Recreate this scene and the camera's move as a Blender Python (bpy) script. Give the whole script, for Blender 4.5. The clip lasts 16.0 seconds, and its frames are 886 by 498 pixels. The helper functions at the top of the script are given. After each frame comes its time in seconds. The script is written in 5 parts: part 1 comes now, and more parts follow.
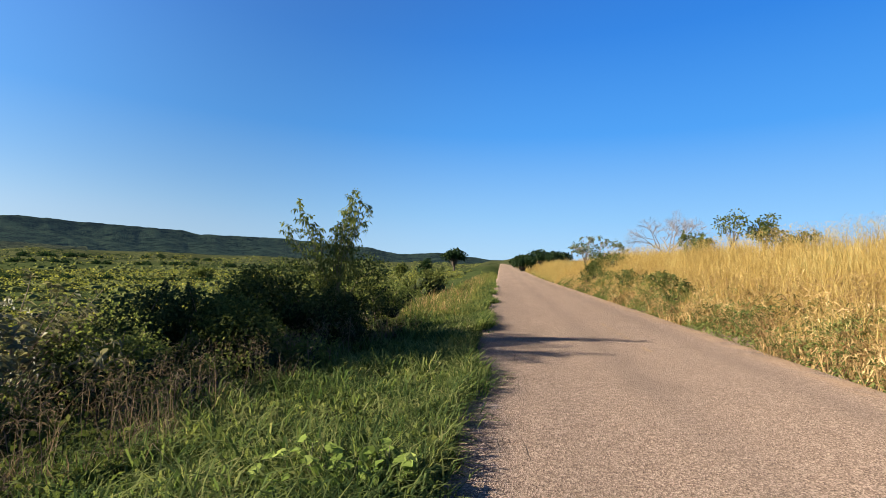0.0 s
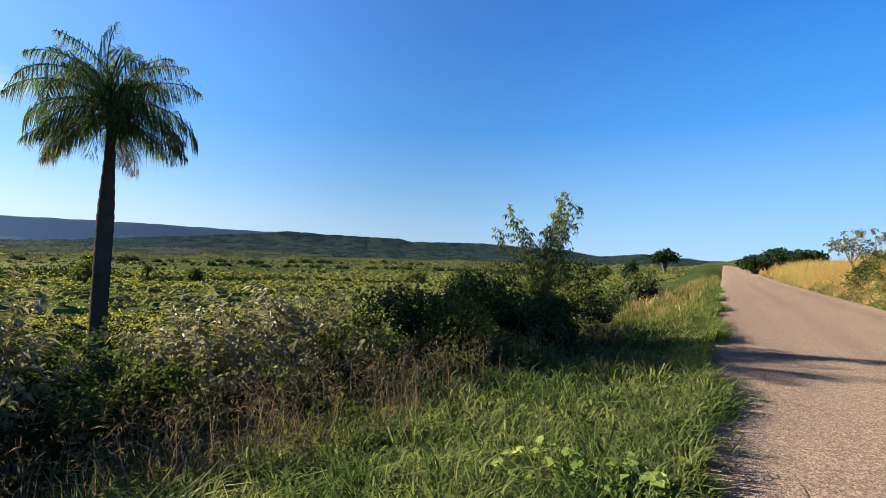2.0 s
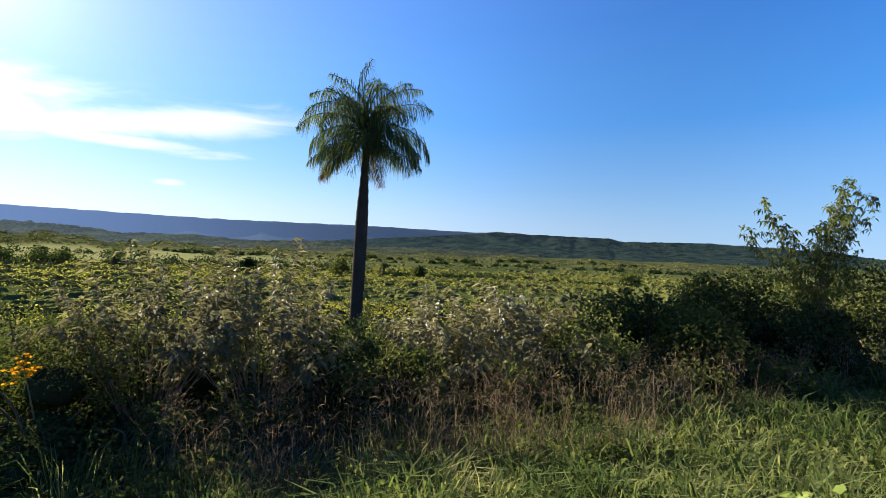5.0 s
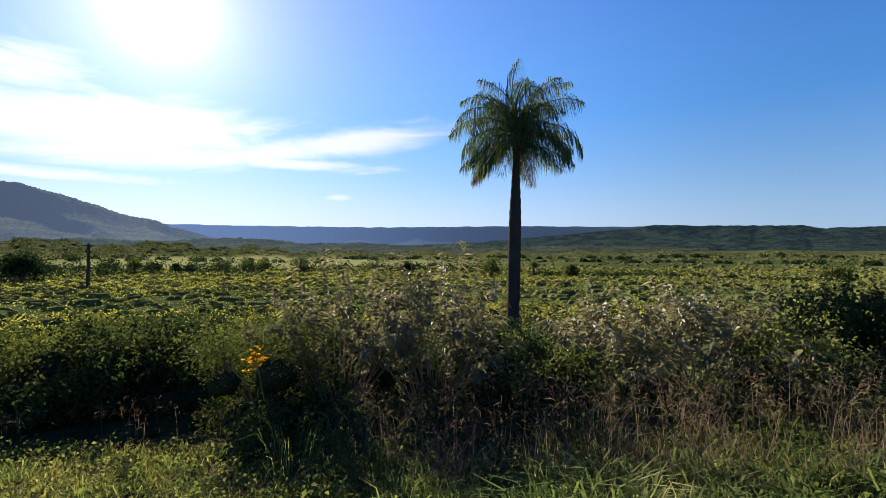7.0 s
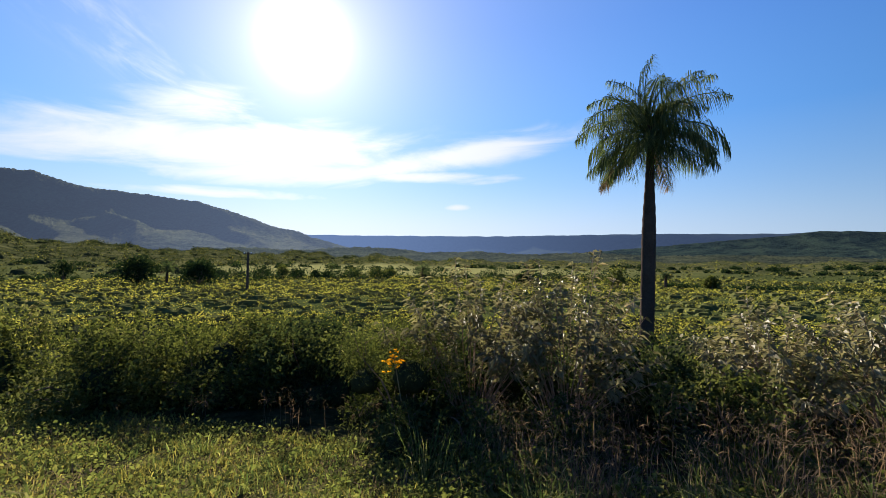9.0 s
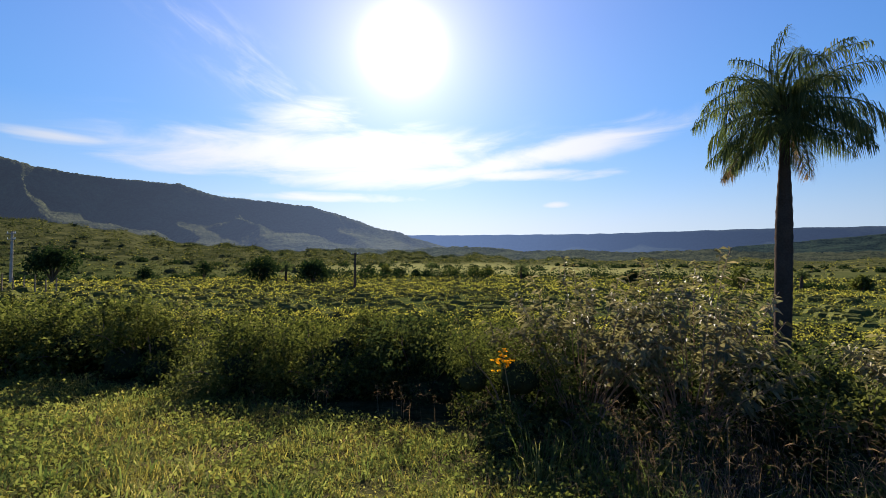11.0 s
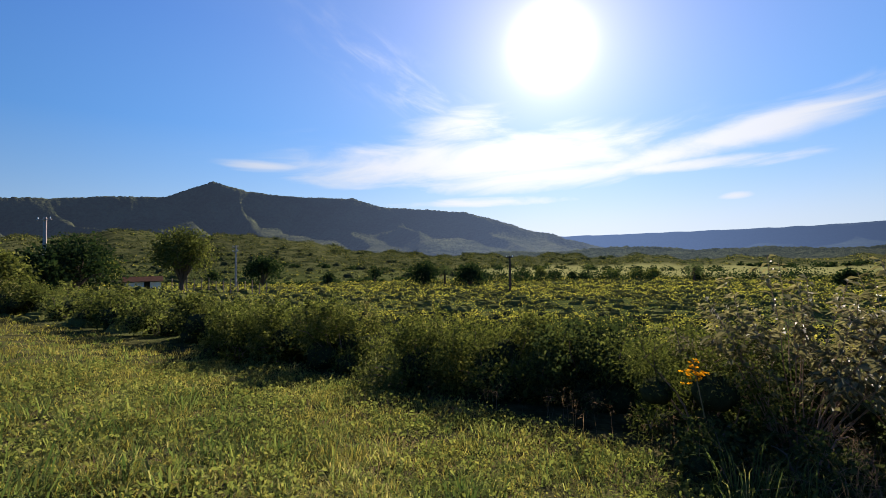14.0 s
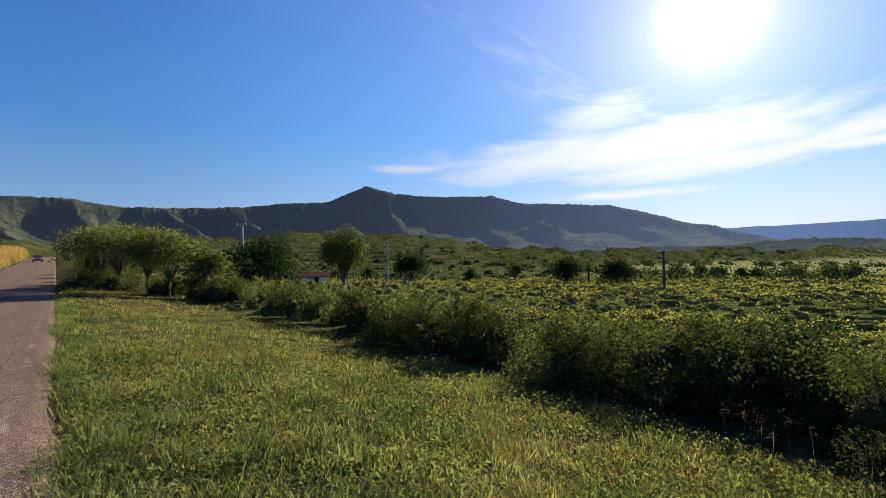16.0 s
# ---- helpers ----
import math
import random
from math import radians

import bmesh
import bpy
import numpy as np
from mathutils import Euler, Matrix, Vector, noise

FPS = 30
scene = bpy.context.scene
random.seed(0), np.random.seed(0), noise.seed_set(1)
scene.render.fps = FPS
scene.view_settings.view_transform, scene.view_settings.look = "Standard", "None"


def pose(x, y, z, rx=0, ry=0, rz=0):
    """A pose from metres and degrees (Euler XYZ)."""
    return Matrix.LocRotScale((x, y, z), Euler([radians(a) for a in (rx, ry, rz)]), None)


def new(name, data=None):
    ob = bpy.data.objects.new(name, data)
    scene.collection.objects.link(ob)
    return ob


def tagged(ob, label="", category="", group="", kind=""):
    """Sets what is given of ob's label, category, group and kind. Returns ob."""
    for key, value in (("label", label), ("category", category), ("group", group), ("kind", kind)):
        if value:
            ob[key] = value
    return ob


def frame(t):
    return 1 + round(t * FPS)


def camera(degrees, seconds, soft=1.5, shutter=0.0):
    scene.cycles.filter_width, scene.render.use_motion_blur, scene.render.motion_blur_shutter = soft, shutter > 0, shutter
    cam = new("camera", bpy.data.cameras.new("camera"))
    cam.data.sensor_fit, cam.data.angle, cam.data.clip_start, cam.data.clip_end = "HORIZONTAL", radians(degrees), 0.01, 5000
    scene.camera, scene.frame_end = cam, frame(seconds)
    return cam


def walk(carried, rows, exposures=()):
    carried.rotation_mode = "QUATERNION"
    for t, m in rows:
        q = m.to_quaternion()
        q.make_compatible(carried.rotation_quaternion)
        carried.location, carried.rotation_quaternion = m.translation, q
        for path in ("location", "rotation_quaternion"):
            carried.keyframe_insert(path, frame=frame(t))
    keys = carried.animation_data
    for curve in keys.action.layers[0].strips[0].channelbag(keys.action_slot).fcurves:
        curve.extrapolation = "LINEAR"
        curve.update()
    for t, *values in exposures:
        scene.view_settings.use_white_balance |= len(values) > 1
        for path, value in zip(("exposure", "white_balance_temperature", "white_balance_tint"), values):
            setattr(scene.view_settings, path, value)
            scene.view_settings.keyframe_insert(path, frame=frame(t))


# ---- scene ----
cam = camera(87.4, 16.0, 0.5)
PATH = [
    (0.0, pose(0.000, 0.000, 1.600, 91.73, -2.34, 0.49)),
    (0.5, pose(-0.072, -0.004, 1.597, 91.70, -2.08, 7.16)),
    (1.0, pose(-0.139, -0.016, 1.595, 91.45, -1.53, 13.63)),
    (1.5, pose(-0.200, -0.034, 1.593, 91.40, -1.40, 19.59)),
    (2.0, pose(-0.250, -0.054, 1.592, 91.28, -1.65, 24.54)),
    (2.5, pose(-0.297, -0.079, 1.591, 91.12, -2.10, 29.37)),
    (3.0, pose(-0.333, -0.101, 1.590, 90.98, -2.37, 32.70)),
    (3.5, pose(-0.367, -0.125, 1.590, 90.83, -2.65, 36.35)),
    (6.0, pose(-0.512, -0.288, 1.589, 90.22, -1.05, 59.40)),
    (6.5, pose(-0.537, -0.331, 1.589, 90.13, -0.29, 64.08)),
    (7.0, pose(-0.554, -0.369, 1.589, 90.09, 0.03, 67.78)),
    (7.5, pose(-0.568, -0.408, 1.589, 90.29, -0.09, 71.45)),
    (8.0, pose(-0.581, -0.449, 1.589, 90.75, -0.23, 75.38)),
    (10.5, pose(-0.600, -0.613, 1.590, 91.06, 0.06, 91.41)),
    (11.0, pose(-0.599, -0.642, 1.591, 91.05, 0.13, 94.25)),
    (11.5, pose(-0.597, -0.661, 1.591, 91.02, 0.34, 96.19)),
    (12.0, pose(-0.591, -0.703, 1.592, 91.25, 0.76, 99.93)),
    (12.5, pose(-0.584, -0.736, 1.593, 91.51, 0.84, 103.28)),
    (13.0, pose(-0.571, -0.784, 1.594, 91.67, 1.08, 107.84)),
    (13.5, pose(-0.560, -0.816, 1.596, 91.73, 1.16, 111.11)),
    (14.0, pose(-0.552, -0.835, 1.598, 91.63, 1.30, 113.01)),
    (14.5, pose(-0.535, -0.871, 1.600, 91.51, 1.49, 116.71)),
    (15.0, pose(-0.515, -0.908, 1.603, 91.51, 1.33, 120.58)),
    (15.5, pose(-0.488, -0.949, 1.607, 91.63, 1.40, 125.06)),
    (16.0, pose(-0.457, -0.988, 1.611, 91.63, 1.59, 130.11)),
]
EXPOSURES = [(0.0, 2.06, 6320, 10), (1.0, 2.08, 6280, 10), (2.0, 2.15, 6260, 10), (3.7, 2.25, 6230, 12), (6.0, 1.98, 6130, 15), (8.2, 1.90, 6260, 16), (11.0, 1.83, 6480, 17), (14.0, 1.76, 6450, 17), (16.0, 1.74, 6300, 16)]
walk(cam, PATH, EXPOSURES)

# ---- world, sun ----
SUN_AZ, SUN_EL = 99.2, 24.3          # where the sun stands, degrees left of +y and above the horizon
world = bpy.data.worlds.new("sky")
scene.world = world
world.use_nodes = True
UNIT = 0.240                          # what the film shows as full white


class Nodes:
    """Short hand for a node tree."""

    def __init__(self, tree):
        self.tree = tree

    def add(self, kind):
        return self.tree.nodes.new(kind)

    def link(self, a, b):
        self.tree.links.new(a, b)

    def put(self, socket, val):
        if isinstance(val, (int, float)):
            socket.default_value = val
        elif isinstance(val, tuple):
            socket.default_value = val if len(val) == 4 or len(socket.default_value) == 3 else (*val, 1)
        else:
            self.link(val, socket)

    def m(self, op, a, b=0.0, c=0.0, clamp=False):
        n = self.add("ShaderNodeMath")
        n.operation, n.use_clamp = op, clamp
        for i, val in enumerate((a, b, c)):
            self.put(n.inputs[i], val)
        return n.outputs[0]

    def mix(self, f, a, b, blend="MIX"):
        n = self.add("ShaderNodeMix")
        n.data_type, n.blend_type = "RGBA", blend
        self.put(n.inputs[0], f), self.put(n.inputs[6], a), self.put(n.inputs[7], b)
        return n.outputs[2]

    def noise(self, vec, scale, detail=4.0, rough=0.55, distort=0.0):
        n = self.add("ShaderNodeTexNoise")
        if vec is not None:
            self.link(vec, n.inputs["Vector"])
        n.inputs["Scale"].default_value, n.inputs["Detail"].default_value = scale, detail
        n.inputs["Roughness"].default_value, n.inputs["Distortion"].default_value = rough, distort
        return n.outputs["Fac"]

    def step(self, x, lo, hi, a=0.0, b=1.0):
        n = self.add("ShaderNodeMapRange")
        n.interpolation_type = "SMOOTHSTEP"
        self.put(n.inputs[0], x)
        for i, val in enumerate((lo, hi, a, b)):
            n.inputs[1 + i].default_value = val
        return n.outputs[0]

    def ramp(self, f, stops):
        n = self.add("ShaderNodeValToRGB")
        self.put(n.inputs[0], f)
        while len(n.color_ramp.elements) < len(stops):
            n.color_ramp.elements.new(0.5)
        for e, (at, col) in zip(n.color_ramp.elements, stops):
            e.position, e.color = at, (*col, 1)
        return n.outputs[0]

    def bell(self, *terms):
        """exp(-sum(((x - c) / w)^2))"""
        total = 0.0
        for x, c, w in terms:
            q = self.m("DIVIDE", self.m("SUBTRACT", x, c), w)
            total = self.m("MULTIPLY_ADD", q, q, total)
        return self.m("POWER", 2.71828, self.m("MULTIPLY", total, -1.0))


def build_sky():
    wt = world.node_tree
    wt.nodes.clear()
    n = Nodes(wt)
    sky = n.add("ShaderNodeTexSky")
    sky.sky_type, sky.sun_disc = "NISHITA", False
    sky.sun_elevation, sky.sun_rotation = radians(SUN_EL), radians(-SUN_AZ)
    sky.altitude, sky.air_density, sky.dust_density, sky.ozone_density = 200, 1.0, 0.35, 3.0
    tc = n.add("ShaderNodeTexCoord")
    sep = n.add("ShaderNodeSeparateXYZ")
    n.link(tc.outputs["Generated"], sep.inputs[0])
    deg = 180 / math.pi
    az = n.m("MULTIPLY", n.m("ARCTAN2", n.m("MULTIPLY", sep.outputs[0], -1.0), sep.outputs[1]), deg)
    el = n.m("MULTIPLY", n.m("ARCSINE", sep.outputs[2]), deg)
    # the clouds' own scale: degrees about the middle of the bank of cloud, drawn together
    az = n.m("MULTIPLY_ADD", n.m("SUBTRACT", az, 102.6), 0.722, 75.0)
    el = n.m("MULTIPLY", el, 0.735)
    # deep dry-season blue overhead that pales to the horizon, over the plain sky's light
    blue = n.ramp(n.m("DIVIDE", el, 60.0, clamp=True), [(0.0, (0.50, 0.74, 0.98)), (0.07, (0.32, 0.62, 0.96)), (0.19, (0.080, 0.378, 0.94)), (0.32, (0.026, 0.240, 0.81)), (0.5, (0.008, 0.13, 0.60)), (1.0, (0.006, 0.085, 0.46))])
    blue = n.mix(1.0, blue, (UNIT, UNIT, UNIT), "MULTIPLY")
    nishita = n.mix(1.0, sky.outputs[0], (0.013, 0.023, 0.034), "MULTIPLY")
    # thin high cloud below the sun, with a wing drawn out to one side and wisps above
    line = n.m("MULTIPLY_ADD", n.m("SUBTRACT", az, 48.0), -0.17, 11.3)
    off = n.m("SUBTRACT", el, line)
    wisp = n.m("MULTIPLY_ADD", n.m("SUBTRACT", az, 80.0), 0.55, 12.3)
    off2 = n.m("SUBTRACT", el, wisp)
    comb = n.add("ShaderNodeCombineXYZ")
    n.put(comb.inputs[0], n.m("MULTIPLY_ADD", off, 0.10, n.m("MULTIPLY", az, 0.09)))
    n.put(comb.inputs[1], n.m("MULTIPLY", el, 0.42))
    fib = n.noise(comb.outputs[0], 1.0, 9.0, 0.58, 0.6)
    comb2 = n.add("ShaderNodeCombineXYZ")
    n.put(comb2.inputs[0], n.m("MULTIPLY", az, 0.12)), n.put(comb2.inputs[1], n.m("MULTIPLY", off2, 0.35))
    fib2 = n.noise(comb2.outputs[0], 1.6, 7.0, 0.6, 0.4)
    env = n.bell((az, 77.0, 15.5), (el, 8.7, 2.5))
    env = n.m("MULTIPLY", env, n.step(el, 5.2, 6.6))
    env = n.m("MAXIMUM", env, n.m("MULTIPLY", n.bell((az, 60.0, 11.5), (off, -0.2, 1.25)), 1.0))
    env = n.m("MAXIMUM", env, n.m("MULTIPLY", n.bell((az, 62.0, 6.5), (el, 7.3, 0.6)), 0.9))
    env = n.m("MAXIMUM", env, n.m("MULTIPLY", n.bell((az, 59.2, 1.7), (el, 4.6, 0.4)), 0.75))
    env = n.m("MAXIMUM", env, n.m("MULTIPLY", n.bell((az, 80.0, 9.0), (el, 5.2, 0.5)), 0.6))
    env = n.m("MAXIMUM", env, n.m("MULTIPLY", n.bell((az, 98.0, 4.0), (el, 8.4, 0.5)), 0.5))
    env = n.m("MAXIMUM", env, n.m("MULTIPLY", n.bell((az, 80.0, 5.5), (el, 11.6, 1.8)), 0.62))
    dense = n.step(n.m("MULTIPLY_ADD", env, 0.95, n.m("MULTIPLY", n.m("SUBTRACT", fib, 0.5), 1.5)), 0.10, 0.86)
    dense = n.m("MULTIPLY", dense, n.step(env, 0.02, 0.22))
    wisps = n.m("MULTIPLY", n.bell((az, 85.0, 7.0), (off2, 0.0, 2.4)), n.step(fib2, 0.42, 0.8))
    dense = n.m("MAXIMUM", dense, n.m("MULTIPLY", wisps, 0.6))
    hazy = n.m("MULTIPLY", n.bell((el, 1.5, 3.5)), n.m("MULTIPLY", n.bell((az, 72.0, 42.0)), 0.75))
    dense = n.m("MAXIMUM", dense, hazy)
    # bright air round the sun
    sun = Vector((-math.sin(radians(SUN_AZ)) * math.cos(radians(SUN_EL)), math.cos(radians(SUN_AZ)) * math.cos(radians(SUN_EL)), math.sin(radians(SUN_EL))))
    dot = n.add("ShaderNodeVectorMath")
    dot.operation = "DOT_PRODUCT"
    n.link(tc.outputs["Generated"], dot.inputs[0])
    dot.inputs[1].default_value = sun
    ang = n.m("MULTIPLY", n.m("ARCCOSINE", n.m("MINIMUM", dot.outputs["Value"], 1.0)), deg * 0.735)
    dip = n.m("MULTIPLY_ADD", n.bell((ang, 50.0, 16.0)), -0.25, 1.0)
    disc = n.m("MULTIPLY", n.bell((ang, 0.0, 1.9)), 4.0)
    inner = n.m("MULTIPLY", n.m("POWER", 2.71828, n.m("DIVIDE", ang, -4.2)), 1.05)
    outer = n.m("MULTIPLY", n.m("POWER", 2.71828, n.m("DIVIDE", ang, -21.0)), 0.32)
    wide = n.m("MULTIPLY", n.m("POWER", 2.71828, n.m("DIVIDE", ang, -26.0)), 0.19)
    glow = n.m("MULTIPLY", n.m("ADD", disc, inner), UNIT)
    veil = n.m("MULTIPLY", n.m("ADD", outer, wide), UNIT)
    near = n.m("POWER", 2.71828, n.m("DIVIDE", ang, -16.0))
    cloudy = n.m("MULTIPLY", n.m("MULTIPLY_ADD", near, 0.5, 0.72), UNIT)
    cc = n.add("ShaderNodeCombineColor")
    for i, k in enumerate((0.97, 1.0, 1.02)):
        n.put(cc.inputs[i], n.m("MULTIPLY", cloudy, k))
    dc = n.add("ShaderNodeCombineColor")
    for i in range(3):
        n.put(dc.inputs[i], dip)
    base = n.mix(1.0, n.mix(0.85, nishita, blue), dc.outputs[0], "MULTIPLY")
    col = n.mix(n.m("MULTIPLY", dense, 0.92), base, cc.outputs[0])
    gc = n.add("ShaderNodeCombineColor")
    for i, k in enumerate((1.14, 1.0, 0.88)):
        n.put(gc.inputs[i], n.m("MULTIPLY_ADD", veil, (n.m("MULTIPLY_ADD", near, 0.42, 0.72), 0.99, 1.05)[i], n.m("MULTIPLY", glow, k)))
    col = n.mix(1.0, col, gc.outputs[0], "ADD")
    bg = n.add("ShaderNodeBackground")
    bg.inputs[1].default_value = 1.0
    n.link(col, bg.inputs[0])
    out = n.add("ShaderNodeOutputWorld")
    n.link(bg.outputs[0], out.inputs[0])


build_sky()
lamp = bpy.data.lights.new("sun", "SUN")
lamp.energy, lamp.angle, lamp.color = 5.0, radians(0.6), (1.0, 0.88, 0.72)
sun_ob = new("sun", lamp)
sun_ob.rotation_euler = (radians(90 - SUN_EL), 0, radians(180 + SUN_AZ))


# ---- materials ----
def material(name):
    mat = bpy.data.materials.new(name)
    mat.use_nodes = True
    n = Nodes(mat.node_tree)
    bsdf = mat.node_tree.nodes["Principled BSDF"]
    out = mat.node_tree.nodes["Material Output"]
    return mat, n, bsdf, out


def leafy(name, stops, trans=0.45, rough=0.5, through_col=(1.1, 1.17, 0.72), gloss=0.0):
    """Leaves and blades: a colour of its own for each one, light comes through."""
    mat, n, bsdf, out = material(name)
    geo = n.add("ShaderNodeNewGeometry")
    pos = n.noise(geo.outputs["Position"], 0.75, 4.0, 0.6)
    own = n.m("MULTIPLY_ADD", geo.outputs["Random Per Island"], 0.6, 0.2)
    f = n.m("MULTIPLY_ADD", n.m("SUBTRACT", pos, 0.5), 1.5, own, clamp=True)
    col = n.ramp(f, [(q, tuple(min(0.8, 1.15 * c) for c in rgb)) for q, rgb in stops])
    if gloss > 0:
        n.link(col, bsdf.inputs["Base Color"])
        bsdf.inputs["Roughness"].default_value = rough
        bsdf.inputs["Specular IOR Level"].default_value = gloss
    else:
        mat.node_tree.nodes.remove(bsdf)
        bsdf = n.add("ShaderNodeBsdfDiffuse")
        n.link(col, bsdf.inputs[0])
    tr = n.add("ShaderNodeBsdfTranslucent")
    n.link(n.mix(1.0, col, through_col, "MULTIPLY"), tr.inputs[0])
    mx = n.add("ShaderNodeMixShader")
    mx.inputs[0].default_value = trans
    n.link(bsdf.outputs[0], mx.inputs[1]), n.link(tr.outputs[0], mx.inputs[2])
    n.link(mx.outputs[0], out.inputs[0])
    return mat


def plain(name, col, rough=0.8, scale=3.0, spread=0.25, bump=0.0, bump_scale=20.0, metal=0.0):
    """A surface with soft patches and grain in its colour."""
    mat, n, bsdf, out = material(name)
    tc = n.add("ShaderNodeTexCoord")
    a = n.noise(tc.outputs["Object"], scale, 5.0)
    b = n.noise(tc.outputs["Object"], scale * 9, 4.0)
    f = n.m("MULTIPLY_ADD", b, 0.5, n.m("MULTIPLY", a, 0.5))
    lo, hi = tuple(c * (1 - spread) for c in col), tuple(min(1, c * (1 + spread)) for c in col)
    n.link(n.ramp(f, [(0.3, lo), (0.7, hi)]), bsdf.inputs["Base Color"])
    bsdf.inputs["Roughness"].default_value, bsdf.inputs["Metallic"].default_value = rough, metal
    bsdf.inputs["Specular IOR Level"].default_value = 0.5 if rough < 0.5 else 0.0
    if bump:
        bm_ = n.add("ShaderNodeBump")
        bm_.inputs["Strength"].default_value = bump
        n.link(n.noise(tc.outputs["Object"], bump_scale, 6.0), bm_.inputs["Height"])
        n.link(bm_.outputs[0], bsdf.inputs["Normal"])
    return mat


M_GRASS = leafy("green_grass", [(0.0, (0.022, 0.038, 0.014)), (0.3, (0.050, 0.074, 0.024)), (0.7, (0.125, 0.140, 0.045)), (0.9, (0.195, 0.186, 0.074)), (1.0, (0.26, 0.235, 0.11))], 0.5, 0.45)
M_GRASS_DRY = leafy("dry_grass", [(0.0, (0.048, 0.038, 0.026)), (0.5, (0.108, 0.085, 0.056)), (1.0, (0.185, 0.150, 0.098))], 0.4, 0.6, (1.08, 0.97, 0.72))
M_STRAW = leafy("golden_straw", [(0.0, (0.125, 0.080, 0.030)), (0.4, (0.245, 0.170, 0.054)), (0.75, (0.335, 0.255, 0.090)), (0.92, (0.37, 0.30, 0.13)), (1.0, (0.150, 0.155, 0.044))], 0.35, 0.5, (1.15, 1.0, 0.55))
M_DEAD = leafy("withered_leaf", [(0.0, (0.085, 0.056, 0.026)), (0.4, (0.205, 0.138, 0.062)), (0.8, (0.36, 0.255, 0.115)), (1.0, (0.50, 0.385, 0.20))], 0.35, 0.6, (1.15, 0.95, 0.6))
M_LEAF = leafy("bush_leaf", [(0.0, (0.020, 0.029, 0.009)), (0.5, (0.056, 0.066, 0.018)), (0.88, (0.112, 0.118, 0.038)), (1.0, (0.18, 0.158, 0.072))], 0.31, 0.5)
M_LEAF_GREY = leafy("pale_leaf", [(0.0, (0.050, 0.050, 0.026)), (0.5, (0.115, 0.115, 0.060)), (0.85, (0.180, 0.172, 0.098)), (1.0, (0.25, 0.215, 0.13))], 0.36, 0.55, (1.1, 1.05, 0.75), 0.13)
M_LEAF_BRIGHT = leafy("fresh_leaf", [(0.0, (0.030, 0.043, 0.014)), (0.5, (0.082, 0.096, 0.029)), (1.0, (0.160, 0.158, 0.052))], 0.45, 0.5)
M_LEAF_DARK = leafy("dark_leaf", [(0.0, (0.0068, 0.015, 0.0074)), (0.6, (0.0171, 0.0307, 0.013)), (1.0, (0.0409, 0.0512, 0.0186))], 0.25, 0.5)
# darker copy of bush_leaf: the hedge's shade is put into the leaf colour
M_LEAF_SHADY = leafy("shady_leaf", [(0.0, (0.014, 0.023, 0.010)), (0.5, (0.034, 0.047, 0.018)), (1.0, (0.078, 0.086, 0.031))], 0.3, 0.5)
M_FIELD = leafy("field_leaf", [(0.0, (0.0447, 0.0575, 0.0202)), (0.4, (0.0816, 0.0972, 0.0303)), (0.8, (0.1251, 0.1329, 0.0404)), (1.0, (0.1646, 0.1471, 0.0561))], 0.42, 0.6)
M_PALM = leafy("palm_leaflet", [(0.0, (0.022, 0.036, 0.017)), (0.6, (0.062, 0.084, 0.038)), (0.93, (0.125, 0.135, 0.055)), (1.0, (0.27, 0.205, 0.085))], 0.42, 0.5, gloss=0.0)
M_TWIG = plain("twig_bark", (0.13, 0.10, 0.075), 0.85, 6.0, 0.35)
M_BARK = plain("grey_bark", (0.085, 0.068, 0.052), 0.9, 4.0, 0.4, 0.6, 18.0)
M_FLOWER = leafy("yellow_petal", [(0.0, (0.465, 0.198, 0.0062)), (1.0, (0.558, 0.322, 0.0124))], 0.4, 0.5, (1.0, 0.9, 0.5))


# ---- lie of the land ----
CORNER = np.array([-0.72, -2.45])                                    # where the road bends a little
UA, NA = np.array([0.1149, 0.9934]), np.array([-0.9934, 0.1149])     # along the road ahead, and to its verge
UB, NB = np.array([-0.1746, -0.9846]), np.array([-0.9846, 0.1746])   # along the road behind, and to its verge
ROAD_W = 6.1
rng = np.random.default_rng(7)


def verge_dist(x, y):
    """Metres from the road's edge into the verge; negative on the road and beyond it."""
    px, py = np.asarray(x) - CORNER[0], np.asarray(y) - CORNER[1]
    a, b = px * NA[0] + py * NA[1], px * NB[0] + py * NB[1]
    k = 0.15
    h = np.clip(0.5 + 0.5 * (b - a) / k, 0, 1)
    return b * (1 - h) + a * h - k * h * (1 - h)


def smooth(x, lo, hi):
    q = np.clip((np.asarray(x, float) - lo) / (hi - lo), 0, 1)
    return q * q * (3 - 2 * q)


def wave(x, y, s, seed=0.0):
    """A cheap rolling unevenness, about -1 to 1."""
    return (np.sin(x / s + seed) * np.cos(y / s * 1.13 - seed * 2) + 0.6 * np.sin((x * 0.7 + y) / s * 2.3 + seed * 3) + 0.4 * np.cos((x - y * 0.8) / s * 3.9 - seed)) / 2


def rise(x, y):
    """How the road climbs away on both sides."""
    px, py = np.asarray(x) - CORNER[0], np.asarray(y) - CORNER[1]
    along_b, along_a = px * UB[0] + py * UB[1], px * UA[0] + py * UA[1]
    return 0.0421 * np.clip(along_b - 37, 0, 242) * smooth(along_b, 30, 58) * (1 - smooth(along_b, 272, 418)) + 0.011 * np.clip(along_a - 68, 0, 365)


def bearing(x, y):
    return np.degrees(np.arctan2(-np.asarray(x), np.asarray(y)))


